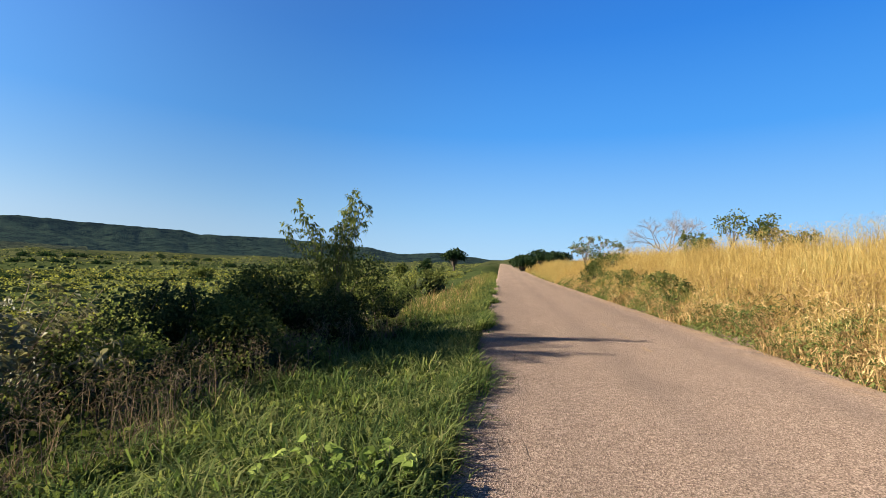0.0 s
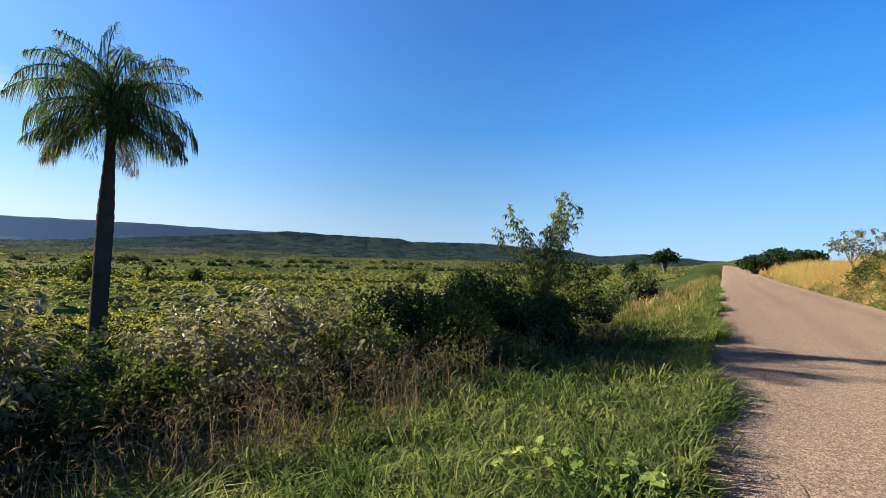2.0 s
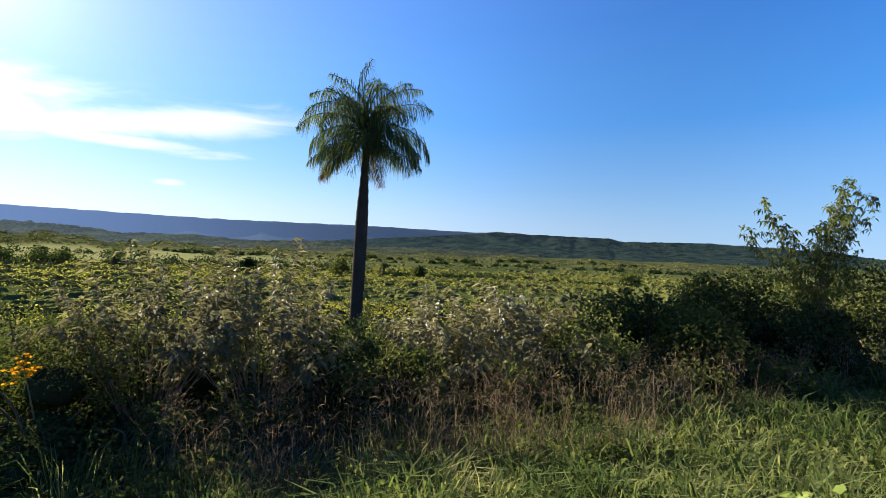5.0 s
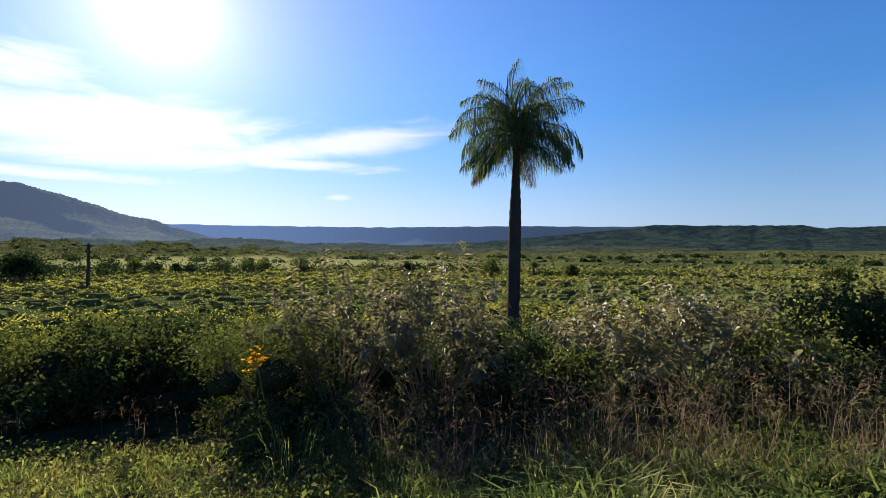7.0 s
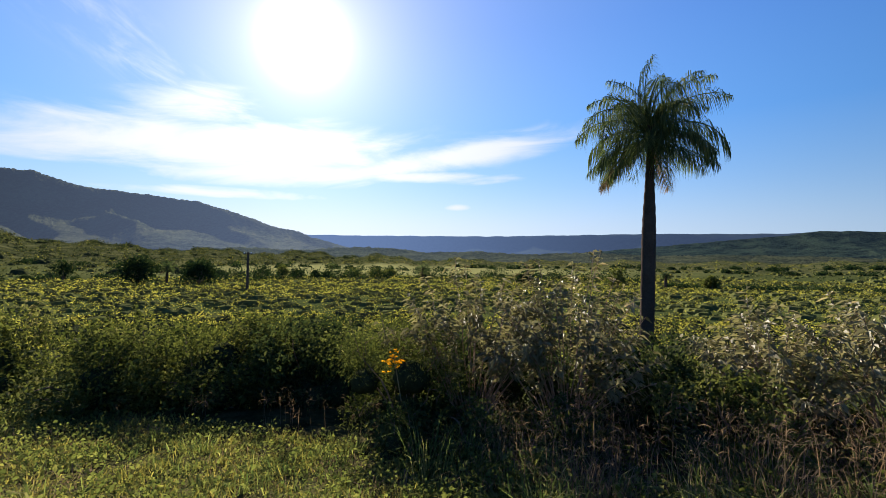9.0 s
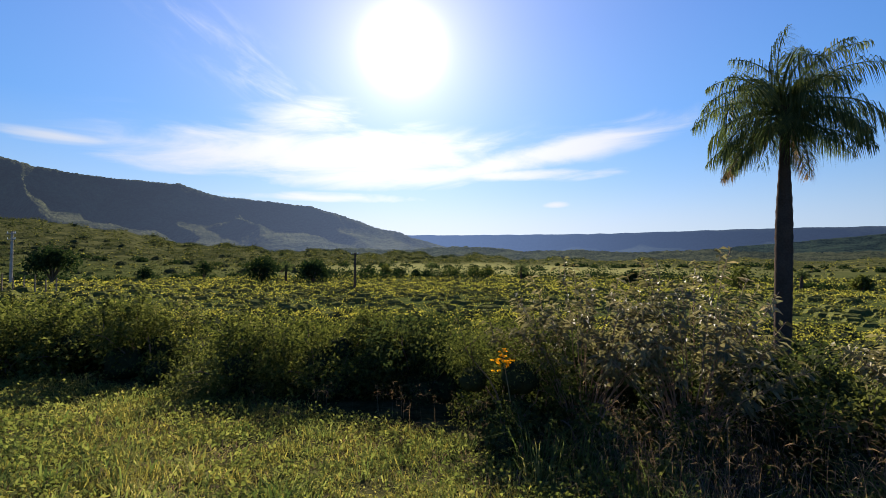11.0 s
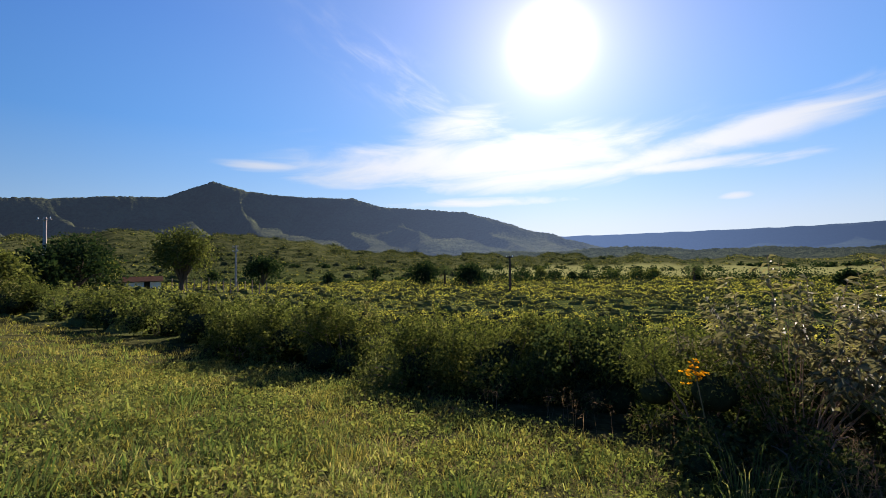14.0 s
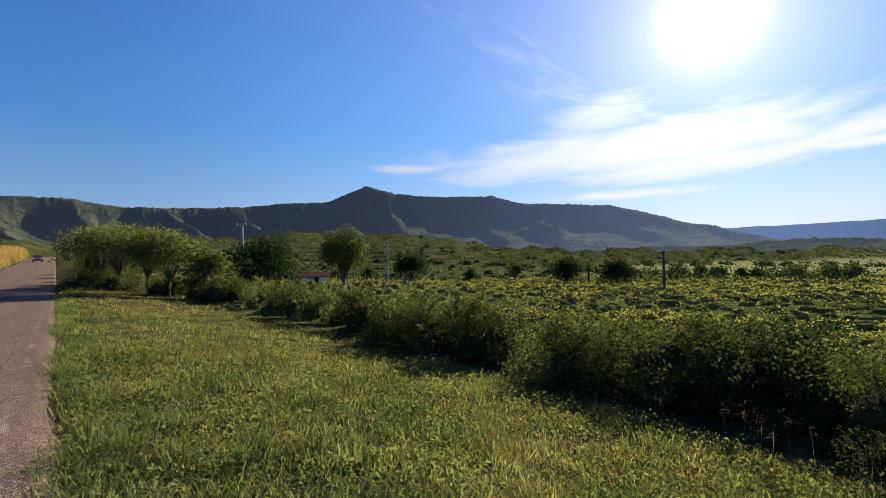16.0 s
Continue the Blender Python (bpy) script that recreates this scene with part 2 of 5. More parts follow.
def height(x, y):
    """The ground's height anywhere."""
    x, y = np.asarray(x, float), np.asarray(y, float)
    s, r, az = verge_dist(x, y), np.hypot(x, y), bearing(x, y)
    z = np.interp(s, [-60, -14, -10, -7.2, -6.25, -5.8, -0.5, 0.0, 0.5, 2.6, 4.7, 7.5, 13.2, 29, 73, 220], [2.9, 2.2, 1.45, 0.22, 0.0, -0.3, -0.3, -0.05, -0.06, -0.28, -0.62, -1.0, -1.45, -2.1, -3.2, -4.4])
    z = z + rise(x, y) * np.exp(-np.maximum(s, 0) / 28.0) * np.exp(-np.maximum(-s - 8, 0) / 70.0)
    z = z - np.clip((r - 18) * 0.011, 0, 1.8) * smooth(s, -8.0, -6.2) * (1 - smooth(s, -0.6, 1.2))      # the roadbed lies free of the rough ground far off
    z = z + wave(x, y, 2.1) * 0.05 * smooth(s, 0.8, 3) + wave(x, y, 17, 2.0) * 0.2 * smooth(s, 9, 30) + wave(x, y, 60, 1.0) * 0.6 * smooth(s, 60, 200)
    z = z + 1.15 * np.exp(-((x + 33.0) ** 2 + (y + 52.1) ** 2) / 480.0)      # the farm stands a little higher
    # the foot of the mountains
    foot = np.interp(az, [-180.0, -74.0, 74.8, 87.2, 95.6, 109.6, 120.6, 127.4, 133.0, 140.1, 147.1, 153.8, 161.5, 168.7, 175.0, 180.0], [-0.2, -0.2, -0.2, 0.1, 0.3, 0.6, 1.05, 1.85, 2.75, 2.6, 2.95, 2.5, 2.0, 1.8, 1.0, -0.1])
    foot = foot + 0.18 * np.sin(az * 0.65) + 0.12 * np.sin(az * 1.95 + 1)
    top = np.tan(np.radians(np.maximum(foot, -0.25))) * 700 + 5.5
    z = z + top * smooth(r, 138, 525) * (0.94 + 0.06 * wave(x, y, 90, 4.0))
    return z


# ---- mesh helpers ----
def grid_mesh(name, verts, faces, mat, smooth_faces=False):
    """A mesh from arrays of places and of faces with equally many corners."""
    verts, faces = np.asarray(verts, np.float32), np.asarray(faces, np.int32)
    me = bpy.data.meshes.new(name)
    k = faces.shape[1]
    me.vertices.add(len(verts)), me.loops.add(faces.size), me.polygons.add(len(faces))
    me.vertices.foreach_set("co", verts.ravel())
    me.loops.foreach_set("vertex_index", faces.ravel())
    me.polygons.foreach_set("loop_start", np.arange(0, faces.size, k, dtype=np.int32))
    me.polygons.foreach_set("use_smooth", np.full(len(faces), smooth_faces))
    me.update(calc_edges=True)
    me.materials.append(mat)
    return me


def unit(v):
    return v / np.maximum(np.linalg.norm(v, axis=-1, keepdims=True), 1e-9)


def leaf_arrays(base, way, side, length, width, droop=0.15):
    """Pointed leaves of four corners each."""
    base, way, side = (np.asarray(q, float) for q in (base, way, side))
    length, width = np.asarray(length)[:, None], np.asarray(width)[:, None]
    mid = base + way * length * 0.5
    tip = base + way * length - np.array([0, 0, 1.0]) * length * droop
    v = np.stack([base, mid + side * width * 0.5, tip, mid - side * width * 0.5], 1).reshape(-1, 3)
    return v, np.arange(len(v)).reshape(-1, 4)


def rand_unit(n, r=None):
    return unit((r or rng).normal(size=(n, 3)))


def leaves(places, length, width, up=0.3, outward=None, droop=0.2, spread=0.3):
    """Leaves at these places, turned at random, leaning up and outward."""
    n = len(places)
    way = rand_unit(n)
    way[:, 2] += up
    if outward is not None:
        way = way + outward
    way = unit(way)
    side = unit(np.cross(way, rand_unit(n)))
    k = rng.uniform(1 - spread, 1 + spread, n)
    return leaf_arrays(places, way, side, length * k, width * k, droop)


def blades(x, y, z, tall, wide, lean, a=None, far=False):
    """Grass blades bent over by lean: a strip of two quads that narrows, with a pointed end."""
    n = len(x)
    a = rng.uniform(0, 2 * np.pi, n) if a is None else a
    d = np.stack([np.cos(a), np.sin(a), np.zeros(n)], 1)
    turn = a + np.pi / 2 + rng.normal(0, 0.5, n)
    s = np.stack([np.cos(turn), np.sin(turn), np.zeros(n)], 1) * (np.asarray(wide) * 0.5)[:, None]
    base = np.stack([x, y, z], 1)
    up = np.array([0, 0, 1.0])
    tall, lean = np.asarray(tall)[:, None], np.asarray(lean)[:, None]
    p1 = base + up * tall * (0.7 - 0.06 * lean) + d * tall * lean * 0.34
    p2 = base + up * tall * (1 - 0.08 * lean - 0.24 * lean ** 2) + d * tall * lean * 0.84
    if far:                                    # seen small: one tapering quad is enough
        v = np.stack([base - s, base + s, p2 + s * 0.3, p2 - s * 0.3], 1).reshape(-1, 3)
        return v, np.arange(len(v)).reshape(-1, 4)
    v = np.stack([base - s, base + s, p1 + s * 0.8, p1 - s * 0.8, p2 + s * 0.05, p2 - s * 0.05], 1).reshape(-1, 3)
    o = np.arange(n)[:, None] * 6
    f = np.concatenate([o + np.array([0, 1, 2, 3]), o + np.array([3, 2, 4, 5])], 0)
    return v, f


def tube(points, radii, sides=6):
    """A tapered round limb along points."""
    p, r = np.asarray(points, float), np.asarray(radii, float)
    d = unit(np.gradient(p, axis=0))
    ref = np.array([0.0, 1.0, 0.1]) if abs(d[0][2]) > 0.7 else np.array([0, 0, 1.0])
    a = unit(np.cross(d, ref))
    b = np.cross(d, a)
    t = np.arange(sides) * 2 * np.pi / sides
    ring = p[:, None] + (a[:, None] * np.cos(t)[None, :, None] + b[:, None] * np.sin(t)[None, :, None]) * r[:, None, None]
    k = len(p)
    i, j = np.meshgrid(np.arange(k - 1), np.arange(sides), indexing="ij")
    f = np.stack([i * sides + j, i * sides + (j + 1) % sides, (i + 1) * sides + (j + 1) % sides, (i + 1) * sides + j], -1).reshape(-1, 4)
    return ring.reshape(-1, 3), f


def merge(pieces):
    vs, fs, o = [], [], 0
    for v, f in pieces:
        vs.append(v), fs.append(np.asarray(f) + o)
        o += len(v)
    return np.concatenate(vs), np.concatenate(fs)


def add_part(name, me, parent, label="", at=None):
    ob = new(name, me)
    ob.parent = parent
    if at is not None:
        ob.matrix_basis = at
    if label:
        tagged(ob, label)
    return ob


def thing(name, label, category, at=(0, 0, 0), group="", turn=0.0, size=1.0):
    ob = new(name)
    ob.matrix_basis = pose(*at, 0, 0, turn) @ Matrix.Scale(size, 4)
    ob.empty_display_size = 0.2
    return tagged(ob, label, category, group)


# ---- ground ----
def ground_material():
    mat, n, bsdf, out = material("earth_and_low_plants")
    geo = n.add("ShaderNodeNewGeometry")
    p = geo.outputs["Position"]
    big, mid, fine = n.noise(p, 0.012, 5.0), n.noise(p, 0.16, 6.0, 0.6), n.noise(p, 5.0, 5.0)
    f = n.m("ADD", n.m("MULTIPLY", big, 0.2), n.m("ADD", n.m("MULTIPLY", mid, 0.4), n.m("MULTIPLY", n.noise(p, 1.1, 6.0, 0.7), 0.4)))
    green = n.ramp(f, [(0.34, (0.012, 0.018, 0.007)), (0.46, (0.024, 0.033, 0.011)), (0.56, (0.040, 0.051, 0.017)), (0.68, (0.066, 0.070, 0.028))])
    streak = n.add("ShaderNodeMapping")
    streak.inputs["Scale"].default_value = (0.012, 0.004, 0.0)
    streak.inputs["Rotation"].default_value = (0, 0, 0.35)
    n.link(p, streak.inputs["Vector"])
    pasture = n.step(n.noise(streak.outputs[0], 1.0, 4.0, 0.6), 0.50, 0.60)
    pasture_mix = n.m("MULTIPLY", pasture, 0.22)
    green = n.mix(pasture_mix, green, (0.10, 0.105, 0.042))
    soil = n.ramp(fine, [(0.3, (0.022, 0.019, 0.011)), (0.7, (0.065, 0.054, 0.03))])
    sep = n.add("ShaderNodeSeparateXYZ")
    n.link(p, sep.inputs[0])
    far = n.m("SQRT", n.m("ADD", n.m("MULTIPLY", sep.outputs[0], sep.outputs[0]), n.m("MULTIPLY", sep.outputs[1], sep.outputs[1])))
    meadow = n.m("MULTIPLY", n.bell((sep.outputs[0], -205.0, 66.0), (sep.outputs[1], 5.0, 78.0)), 1.6, clamp=True)
    wood = n.ramp(n.noise(p, 0.09, 6.0, 0.7), [(0.38, (0.014, 0.020, 0.009)), (0.62, (0.060, 0.064, 0.026))])
    green = n.mix(n.step(far, 168.0, 277.0), green, wood)
    green = n.mix(n.m("MULTIPLY", meadow, 0.85), green, (0.155, 0.16, 0.062))
    dust = n.add("ShaderNodeAttribute")
    dust.attribute_name = "dust"
    sand = n.ramp(n.noise(p, 22.0, 6.0, 0.7), [(0.32, (0.05, 0.036, 0.025)), (0.5, (0.12, 0.086, 0.058)), (0.68, (0.21, 0.15, 0.10))])
    base = n.mix(n.step(far, 5.0, 11.5), soil, green)
    lawn = n.add("ShaderNodeAttribute")
    lawn.attribute_name = "lawn"
    turf = n.ramp(n.noise(p, 1.6, 6.0, 0.65), [(0.35, (0.012, 0.013, 0.006)), (0.5, (0.036, 0.037, 0.015)), (0.65, (0.062, 0.057, 0.025))])
    base = n.mix(lawn.outputs["Fac"], base, turf)
    n.link(n.mix(dust.outputs["Fac"], base, sand), bsdf.inputs["Base Color"])
    bsdf.inputs["Roughness"].default_value = 0.95
    bsdf.inputs["Specular IOR Level"].default_value = 0.0
    bp = n.add("ShaderNodeBump")
    bp.inputs["Strength"].default_value, bp.inputs["Distance"].default_value = 0.7, 0.6
    n.link(n.noise(p, 0.22, 6.0, 0.65), bp.inputs["Height"])
    n.link(bp.outputs[0], bsdf.inputs["Normal"])
    return mat


def build_ground():
    na, rr = 260, np.concatenate([np.linspace(0.0, 0.9, 4), np.geomspace(1.1, 3500, 190)])
    a = np.arange(na) * 2 * np.pi / na
    r, t = np.meshgrid(rr, a, indexing="ij")
    x, y = -np.sin(t) * r, np.cos(t) * r
    z = height(x, y)
    v = np.stack([x, y, z], -1).reshape(-1, 3)
    i, j = np.meshgrid(np.arange(len(rr) - 1), np.arange(na), indexing="ij")
    f = np.stack([i * na + j, (i + 1) * na + j, (i + 1) * na + (j + 1) % na, i * na + (j + 1) % na], -1).reshape(-1, 4)[:, ::-1]
    me = grid_mesh("ground", v, f, ground_material(), True)
    s = verge_dist(x, y).ravel()
    r_ = np.hypot(x, y).ravel()
    band = smooth(s, -7.1, -6.5) * (1 - smooth(s, -0.1, 0.2)) * (1 - smooth(r_, 33, 55))       # sandy strips beside the asphalt
    me.attributes.new("dust", "FLOAT", "POINT").data.foreach_set("value", band.astype(np.float32))
    lawn = smooth(s, 0.1, 0.5) * (1 - smooth(s, 7.5, 10.0)) * smooth(bearing(x, y).ravel(), 81, 101)
    me.attributes.new("lawn", "FLOAT", "POINT").data.foreach_set("value", lawn.astype(np.float32))
    ob = new("ground", me)
    tagged(ob, "green scrub plain with bare earth by the road", "ground", kind="structure")


def road_material():
    mat, n, bsdf, out = material("worn_asphalt")
    geo = n.add("ShaderNodeNewGeometry")
    uv = n.add("ShaderNodeUVMap")
    uv.uv_map = "lane"
    sep = n.add("ShaderNodeSeparateXYZ")
    n.link(uv.outputs[0], sep.inputs[0])
    p = geo.outputs["Position"]
    stone = n.add("ShaderNodeTexVoronoi")
    stone.inputs["Scale"].default_value = 85.0
    n.link(p, stone.inputs["Vector"])
    grit = n.ramp(stone.outputs["Color"], [(0.15, (0.085, 0.062, 0.046)), (0.5, (0.160, 0.116, 0.084)), (0.9, (0.275, 0.207, 0.155))])
    worn = n.step(n.noise(p, 16.0, 6.0, 0.75), 0.3, 0.7, 0.82, 1.2)
    wc = n.add("ShaderNodeCombineColor")
    for i in range(3):
        n.put(wc.inputs[i], worn)
    grit = n.mix(1.0, grit, wc.outputs[0], "MULTIPLY")
    stain = n.noise(p, 0.5, 6.0, 0.6)
    grit = n.mix(n.step(stain, 0.5, 0.8, 0.0, 0.45), grit, (0.10, 0.075, 0.057))
    # wheel tracks, darker and smoother
    across = sep.outputs[0]
    wob = n.m("MULTIPLY_ADD", n.m("SUBTRACT", n.noise(p, 0.12, 2.0), 0.5), 0.8, across)
    tracks = n.m("ADD", n.bell((wob, 2.5, 0.30)), n.m("ADD", n.bell((wob, 4.7, 0.35)), n.m("MULTIPLY", n.bell((wob, 1.2, 0.3)), 0.4)))
    tracks = n.m("MULTIPLY", tracks, n.step(n.noise(p, 0.35, 4.0), 0.3, 0.7, 0.25, 1.0))
    grit = n.mix(n.m("MULTIPLY", tracks, 0.42), grit, (0.088, 0.069, 0.057))
    # a thin rest of the edge line, and sandy dust along both sides
    line = n.m("MULTIPLY", n.bell((across, 0.42, 0.05)), n.step(n.noise(p, 2.2, 5.0), 0.5, 0.72, 0.0, 0.5))
    grit = n.mix(line, grit, (0.4, 0.34, 0.28))
    dust = n.m("MULTIPLY", n.step(across, 5.0, 6.0), n.step(n.noise(p, 1.1, 5.0), 0.35, 0.6))
    grit = n.mix(n.m("MULTIPLY", dust, 0.7), grit, (0.26, 0.17, 0.10))
    dash = n.m("MULTIPLY", n.step(n.m("SINE", n.m("MULTIPLY", sep.outputs[1], 0.55)), 0.2, 0.3), n.step(n.noise(p, 1.9, 5.0), 0.48, 0.62, 0.0, 0.10))
    grit = n.mix(n.m("MULTIPLY", dash, n.bell((across, 3.35, 0.06))), grit, (0.45, 0.28, 0.06))
    # cracks along the edge
    crackpos = n.m("MULTIPLY_ADD", n.m("SUBTRACT", n.noise(p, 1.3, 4.0), 0.5), 0.25, across)
    crack = n.m("MULTIPLY", n.bell((crackpos, 0.72, 0.007)), n.step(n.noise(p, 0.7, 3.0), 0.45, 0.6, 0.0, 0.7))
    cross = n.m("FRACT", n.m("MULTIPLY_ADD", n.noise(p, 1.6, 3.0), 0.9, n.m("MULTIPLY", sep.outputs[1], 0.45)))
    crack = n.m("MAXIMUM", crack, n.m("MULTIPLY", n.bell((cross, 0.5, 0.004)), n.step(across, 1.5, 0.5, 0.0, 0.7)))
    grit = n.mix(crack, grit, (0.03, 0.024, 0.02))
    n.link(grit, bsdf.inputs["Base Color"])
    bsdf.inputs["Roughness"].default_value = 0.92
    bsdf.inputs["Specular IOR Level"].default_value = 0.0
    bsdf.inputs["Diffuse Roughness"].default_value = 0.75
    bp = n.add("ShaderNodeBump")
    bp.inputs["Strength"].default_value, bp.inputs["Distance"].default_value = 0.7, 0.018
    n.link(n.m("MULTIPLY_ADD", crack, -1.5, stone.outputs["Distance"]), bp.inputs["Height"])
    n.link(bp.outputs[0], bsdf.inputs["Normal"])
    return mat


def build_road():
    """A strip of asphalt: along it on both legs, across it from the ragged verge edge to the bank."""
    far_a = np.concatenate([np.linspace(0, 20, 120)[1:], np.geomspace(20.4, 440, 90)])
    far_b = np.concatenate([np.linspace(0, 20, 120)[1:], np.geomspace(20.4, 276, 90)])
    cols = np.array([0.0, 0.06, 0.3, 0.8, 1.4, 2.0, 2.6, 3.2, 3.8, 4.4, 5.0, 5.5, 5.9, ROAD_W])
    rows, along = [], []
    bis = unit(-(NA + NB))
    stretch = 1 / max(0.2, float(-(bis @ NA)))
    q = -np.arange(len(far_b), 0, -1)
    for side, dist in [(1, d) for d in far_b[::-1]] + [(0, 0.0)] + [(2, d) for d in far_a]:
        u, nn = (UB, NB) if side == 1 else (UA, NA)
        blend = float(smooth(dist, 0.0, 9.0))
        out_way = -nn * blend + bis * stretch * (1 - blend) if side else bis * stretch
        start = CORNER + u * dist if side else CORNER
        rows.append([start + out_way * c for c in cols])
        along.append(-dist if side == 1 else dist)
    p = np.array(rows)
    along = np.array(along)
    rag = np.convolve(rng.normal(0, 0.08, len(along) + 4), np.ones(5) / 5, "valid") + np.convolve(rng.normal(0, 0.1, len(along) + 24), np.ones(25) / 25, "valid")
    inward = unit(p[:, 0] - p[:, 2])
    near = (1 - smooth(np.abs(along), 0.6, 3.0))[:, None]
    p[:, 0] += inward * (rag[:, None] + 0.14 * near)
    p[:, 1] += inward * (rag[:, None] * 0.8 + 0.12 * near)
    crown = 0.05 * (1 - ((cols - 3.0) / 3.1) ** 2)
    z = np.repeat(crown[None], len(p), 0) + rise(p[..., 0], p[..., 1]) + 0.012
    z[:, 0] -= 0.07
    z[:, -1] -= 0.08
    v = np.concatenate([p, z[..., None]], -1).reshape(-1, 3)
    k, w = len(p), len(cols)
    i, j = np.meshgrid(np.arange(k - 1), np.arange(w - 1), indexing="ij")
    f = np.stack([i * w + j, i * w + j + 1, (i + 1) * w + j + 1, (i + 1) * w + j], -1).reshape(-1, 4)
    me = grid_mesh("road", v, f, road_material(), True)
    lay = me.uv_layers.new(name="lane")
    uv = np.stack([np.repeat(cols[None], k, 0), np.repeat(along[:, None], w, 1)], -1).reshape(-1, 2)
    lay.data.foreach_set("uv", uv[f.ravel()].astype(np.float32).ravel())
    tagged(new("road", me), "narrow reddish-grey asphalt road with worn wheel tracks", "road", kind="structure")


build_ground()
build_road()


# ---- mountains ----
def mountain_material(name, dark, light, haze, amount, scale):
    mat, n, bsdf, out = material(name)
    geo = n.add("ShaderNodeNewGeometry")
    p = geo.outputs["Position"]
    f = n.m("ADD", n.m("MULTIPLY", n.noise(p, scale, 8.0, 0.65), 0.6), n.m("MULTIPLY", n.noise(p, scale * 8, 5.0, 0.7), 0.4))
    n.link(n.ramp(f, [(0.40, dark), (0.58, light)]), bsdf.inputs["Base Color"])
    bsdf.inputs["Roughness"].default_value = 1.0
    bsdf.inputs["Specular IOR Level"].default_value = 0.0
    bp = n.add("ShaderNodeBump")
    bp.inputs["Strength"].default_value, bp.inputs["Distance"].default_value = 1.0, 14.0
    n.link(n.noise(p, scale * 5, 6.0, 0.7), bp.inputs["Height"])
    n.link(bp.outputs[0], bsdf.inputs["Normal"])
    # distance haze put in as a glow of the slopes, stronger towards the sun
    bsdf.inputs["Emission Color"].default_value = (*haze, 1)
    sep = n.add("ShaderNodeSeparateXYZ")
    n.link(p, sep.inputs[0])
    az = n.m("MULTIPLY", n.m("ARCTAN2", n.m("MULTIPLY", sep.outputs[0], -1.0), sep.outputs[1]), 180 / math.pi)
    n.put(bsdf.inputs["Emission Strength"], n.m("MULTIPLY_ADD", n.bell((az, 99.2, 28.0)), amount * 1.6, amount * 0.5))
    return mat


def fractal(x, y, octaves=5):
    """Rolling noise from sums of turned waves."""
    total, amp = 0.0, 1.0
    for i in range(octaves):
        c, d = math.cos(1.1 * i + 0.4), math.sin(1.1 * i + 0.4)
        u, w = (x * c - y * d) * 1.9 ** i, (x * d + y * c) * 1.9 ** i
        total = total + amp * np.sin(u + 1.7 * i + 0.9 * np.sin(w * 0.6 + i)) * np.cos(w * 1.1 - i)
        amp *= 0.55
    return total


def range_of_hills(name, label, az, el, r_foot, r_crest, mat, spacing, drift, seed, steps=300, cliff=0.35, base_el=-0.25, relief=1.0, crowns=0.0):
    """A ridge seen from its foot: spurs run down from the scarp between hollows, and the top lies level behind."""
    a = np.linspace(az[0], az[-1], steps)
    crest_el = np.interp(a, az, el) + 0.04 * fractal(a * 1.25 + seed, a * 0.22, 5) + crowns * 0.04 * fractal(a * 2.3, a * 0.65 + seed, 6)
    v = np.concatenate([np.linspace(0, 1, 60), [1.05, 1.3]])
    aa, vv = np.meshgrid(a, v, indexing="ij")
    vc = np.clip(vv, 0, 1)
    top = np.tan(np.radians(crest_el))[:, None] * r_crest + 1.6
    q = (aa + drift * (1 - vc)) / spacing + 0.55 * np.sin(aa / spacing * 0.8 + seed) + 0.17 * fractal(aa / spacing * 2 + seed, vc * 3, 4)
    ridge = 1 - np.abs((q % 1.0) * 2 - 1)                      # 1 on a spur, 0 in a hollow
    fine = 1 - np.abs(((q * 2.7 + vc * 0.8) % 1.0) * 2 - 1)
    ridge = np.clip(0.75 * ridge ** 0.85 + 0.25 * fine, 0, 1)
    spur = vc ** 0.66 * (1 - cliff * 0.5) + cliff * 0.5 * smooth(vc, 0.75, 1.0)
    hollow = vc ** 3.6 * (1 - cliff) + cliff * smooth(vc, 0.8, 1.0)
    w = ridge * relief + (1 - relief) * 0.5
    shape = np.where(vv < 1, hollow * (1 - w) + spur * w, 1.0)
    r = r_foot + (r_crest - r_foot) * vv
    z_foot = np.tan(np.radians(base_el)) * r_foot
    t = np.radians(aa)
    x, y = -np.sin(t) * r, np.cos(t) * r
    z = z_foot + (top - z_foot) * shape
    z = z + fractal(x / 90 + seed, y / 90, 5) * 0.02 * top * np.sin(np.pi * vc)
    z = np.where(vv > 1, top - (vv - 1) * 60, z)
    lump = np.random.default_rng(int(seed * 100)).uniform(-1, 1, z.shape)      # crowns of the woods
    z = z + crowns * lump * np.where(vv < 1.02, 2.6, 0.0) * np.clip(vc * 6, 0.2, 1)
    verts = np.stack([x, y, z], -1).reshape(-1, 3)
    k = len(v)
    i, j = np.meshgrid(np.arange(steps - 1), np.arange(k - 1), indexing="ij")
    f = np.stack([i * k + j, (i + 1) * k + j, (i + 1) * k + j + 1, i * k + j + 1], -1).reshape(-1, 4)
    tagged(new(name, grid_mesh(name, verts, f, mat, True)), label, "mountain", kind="structure")


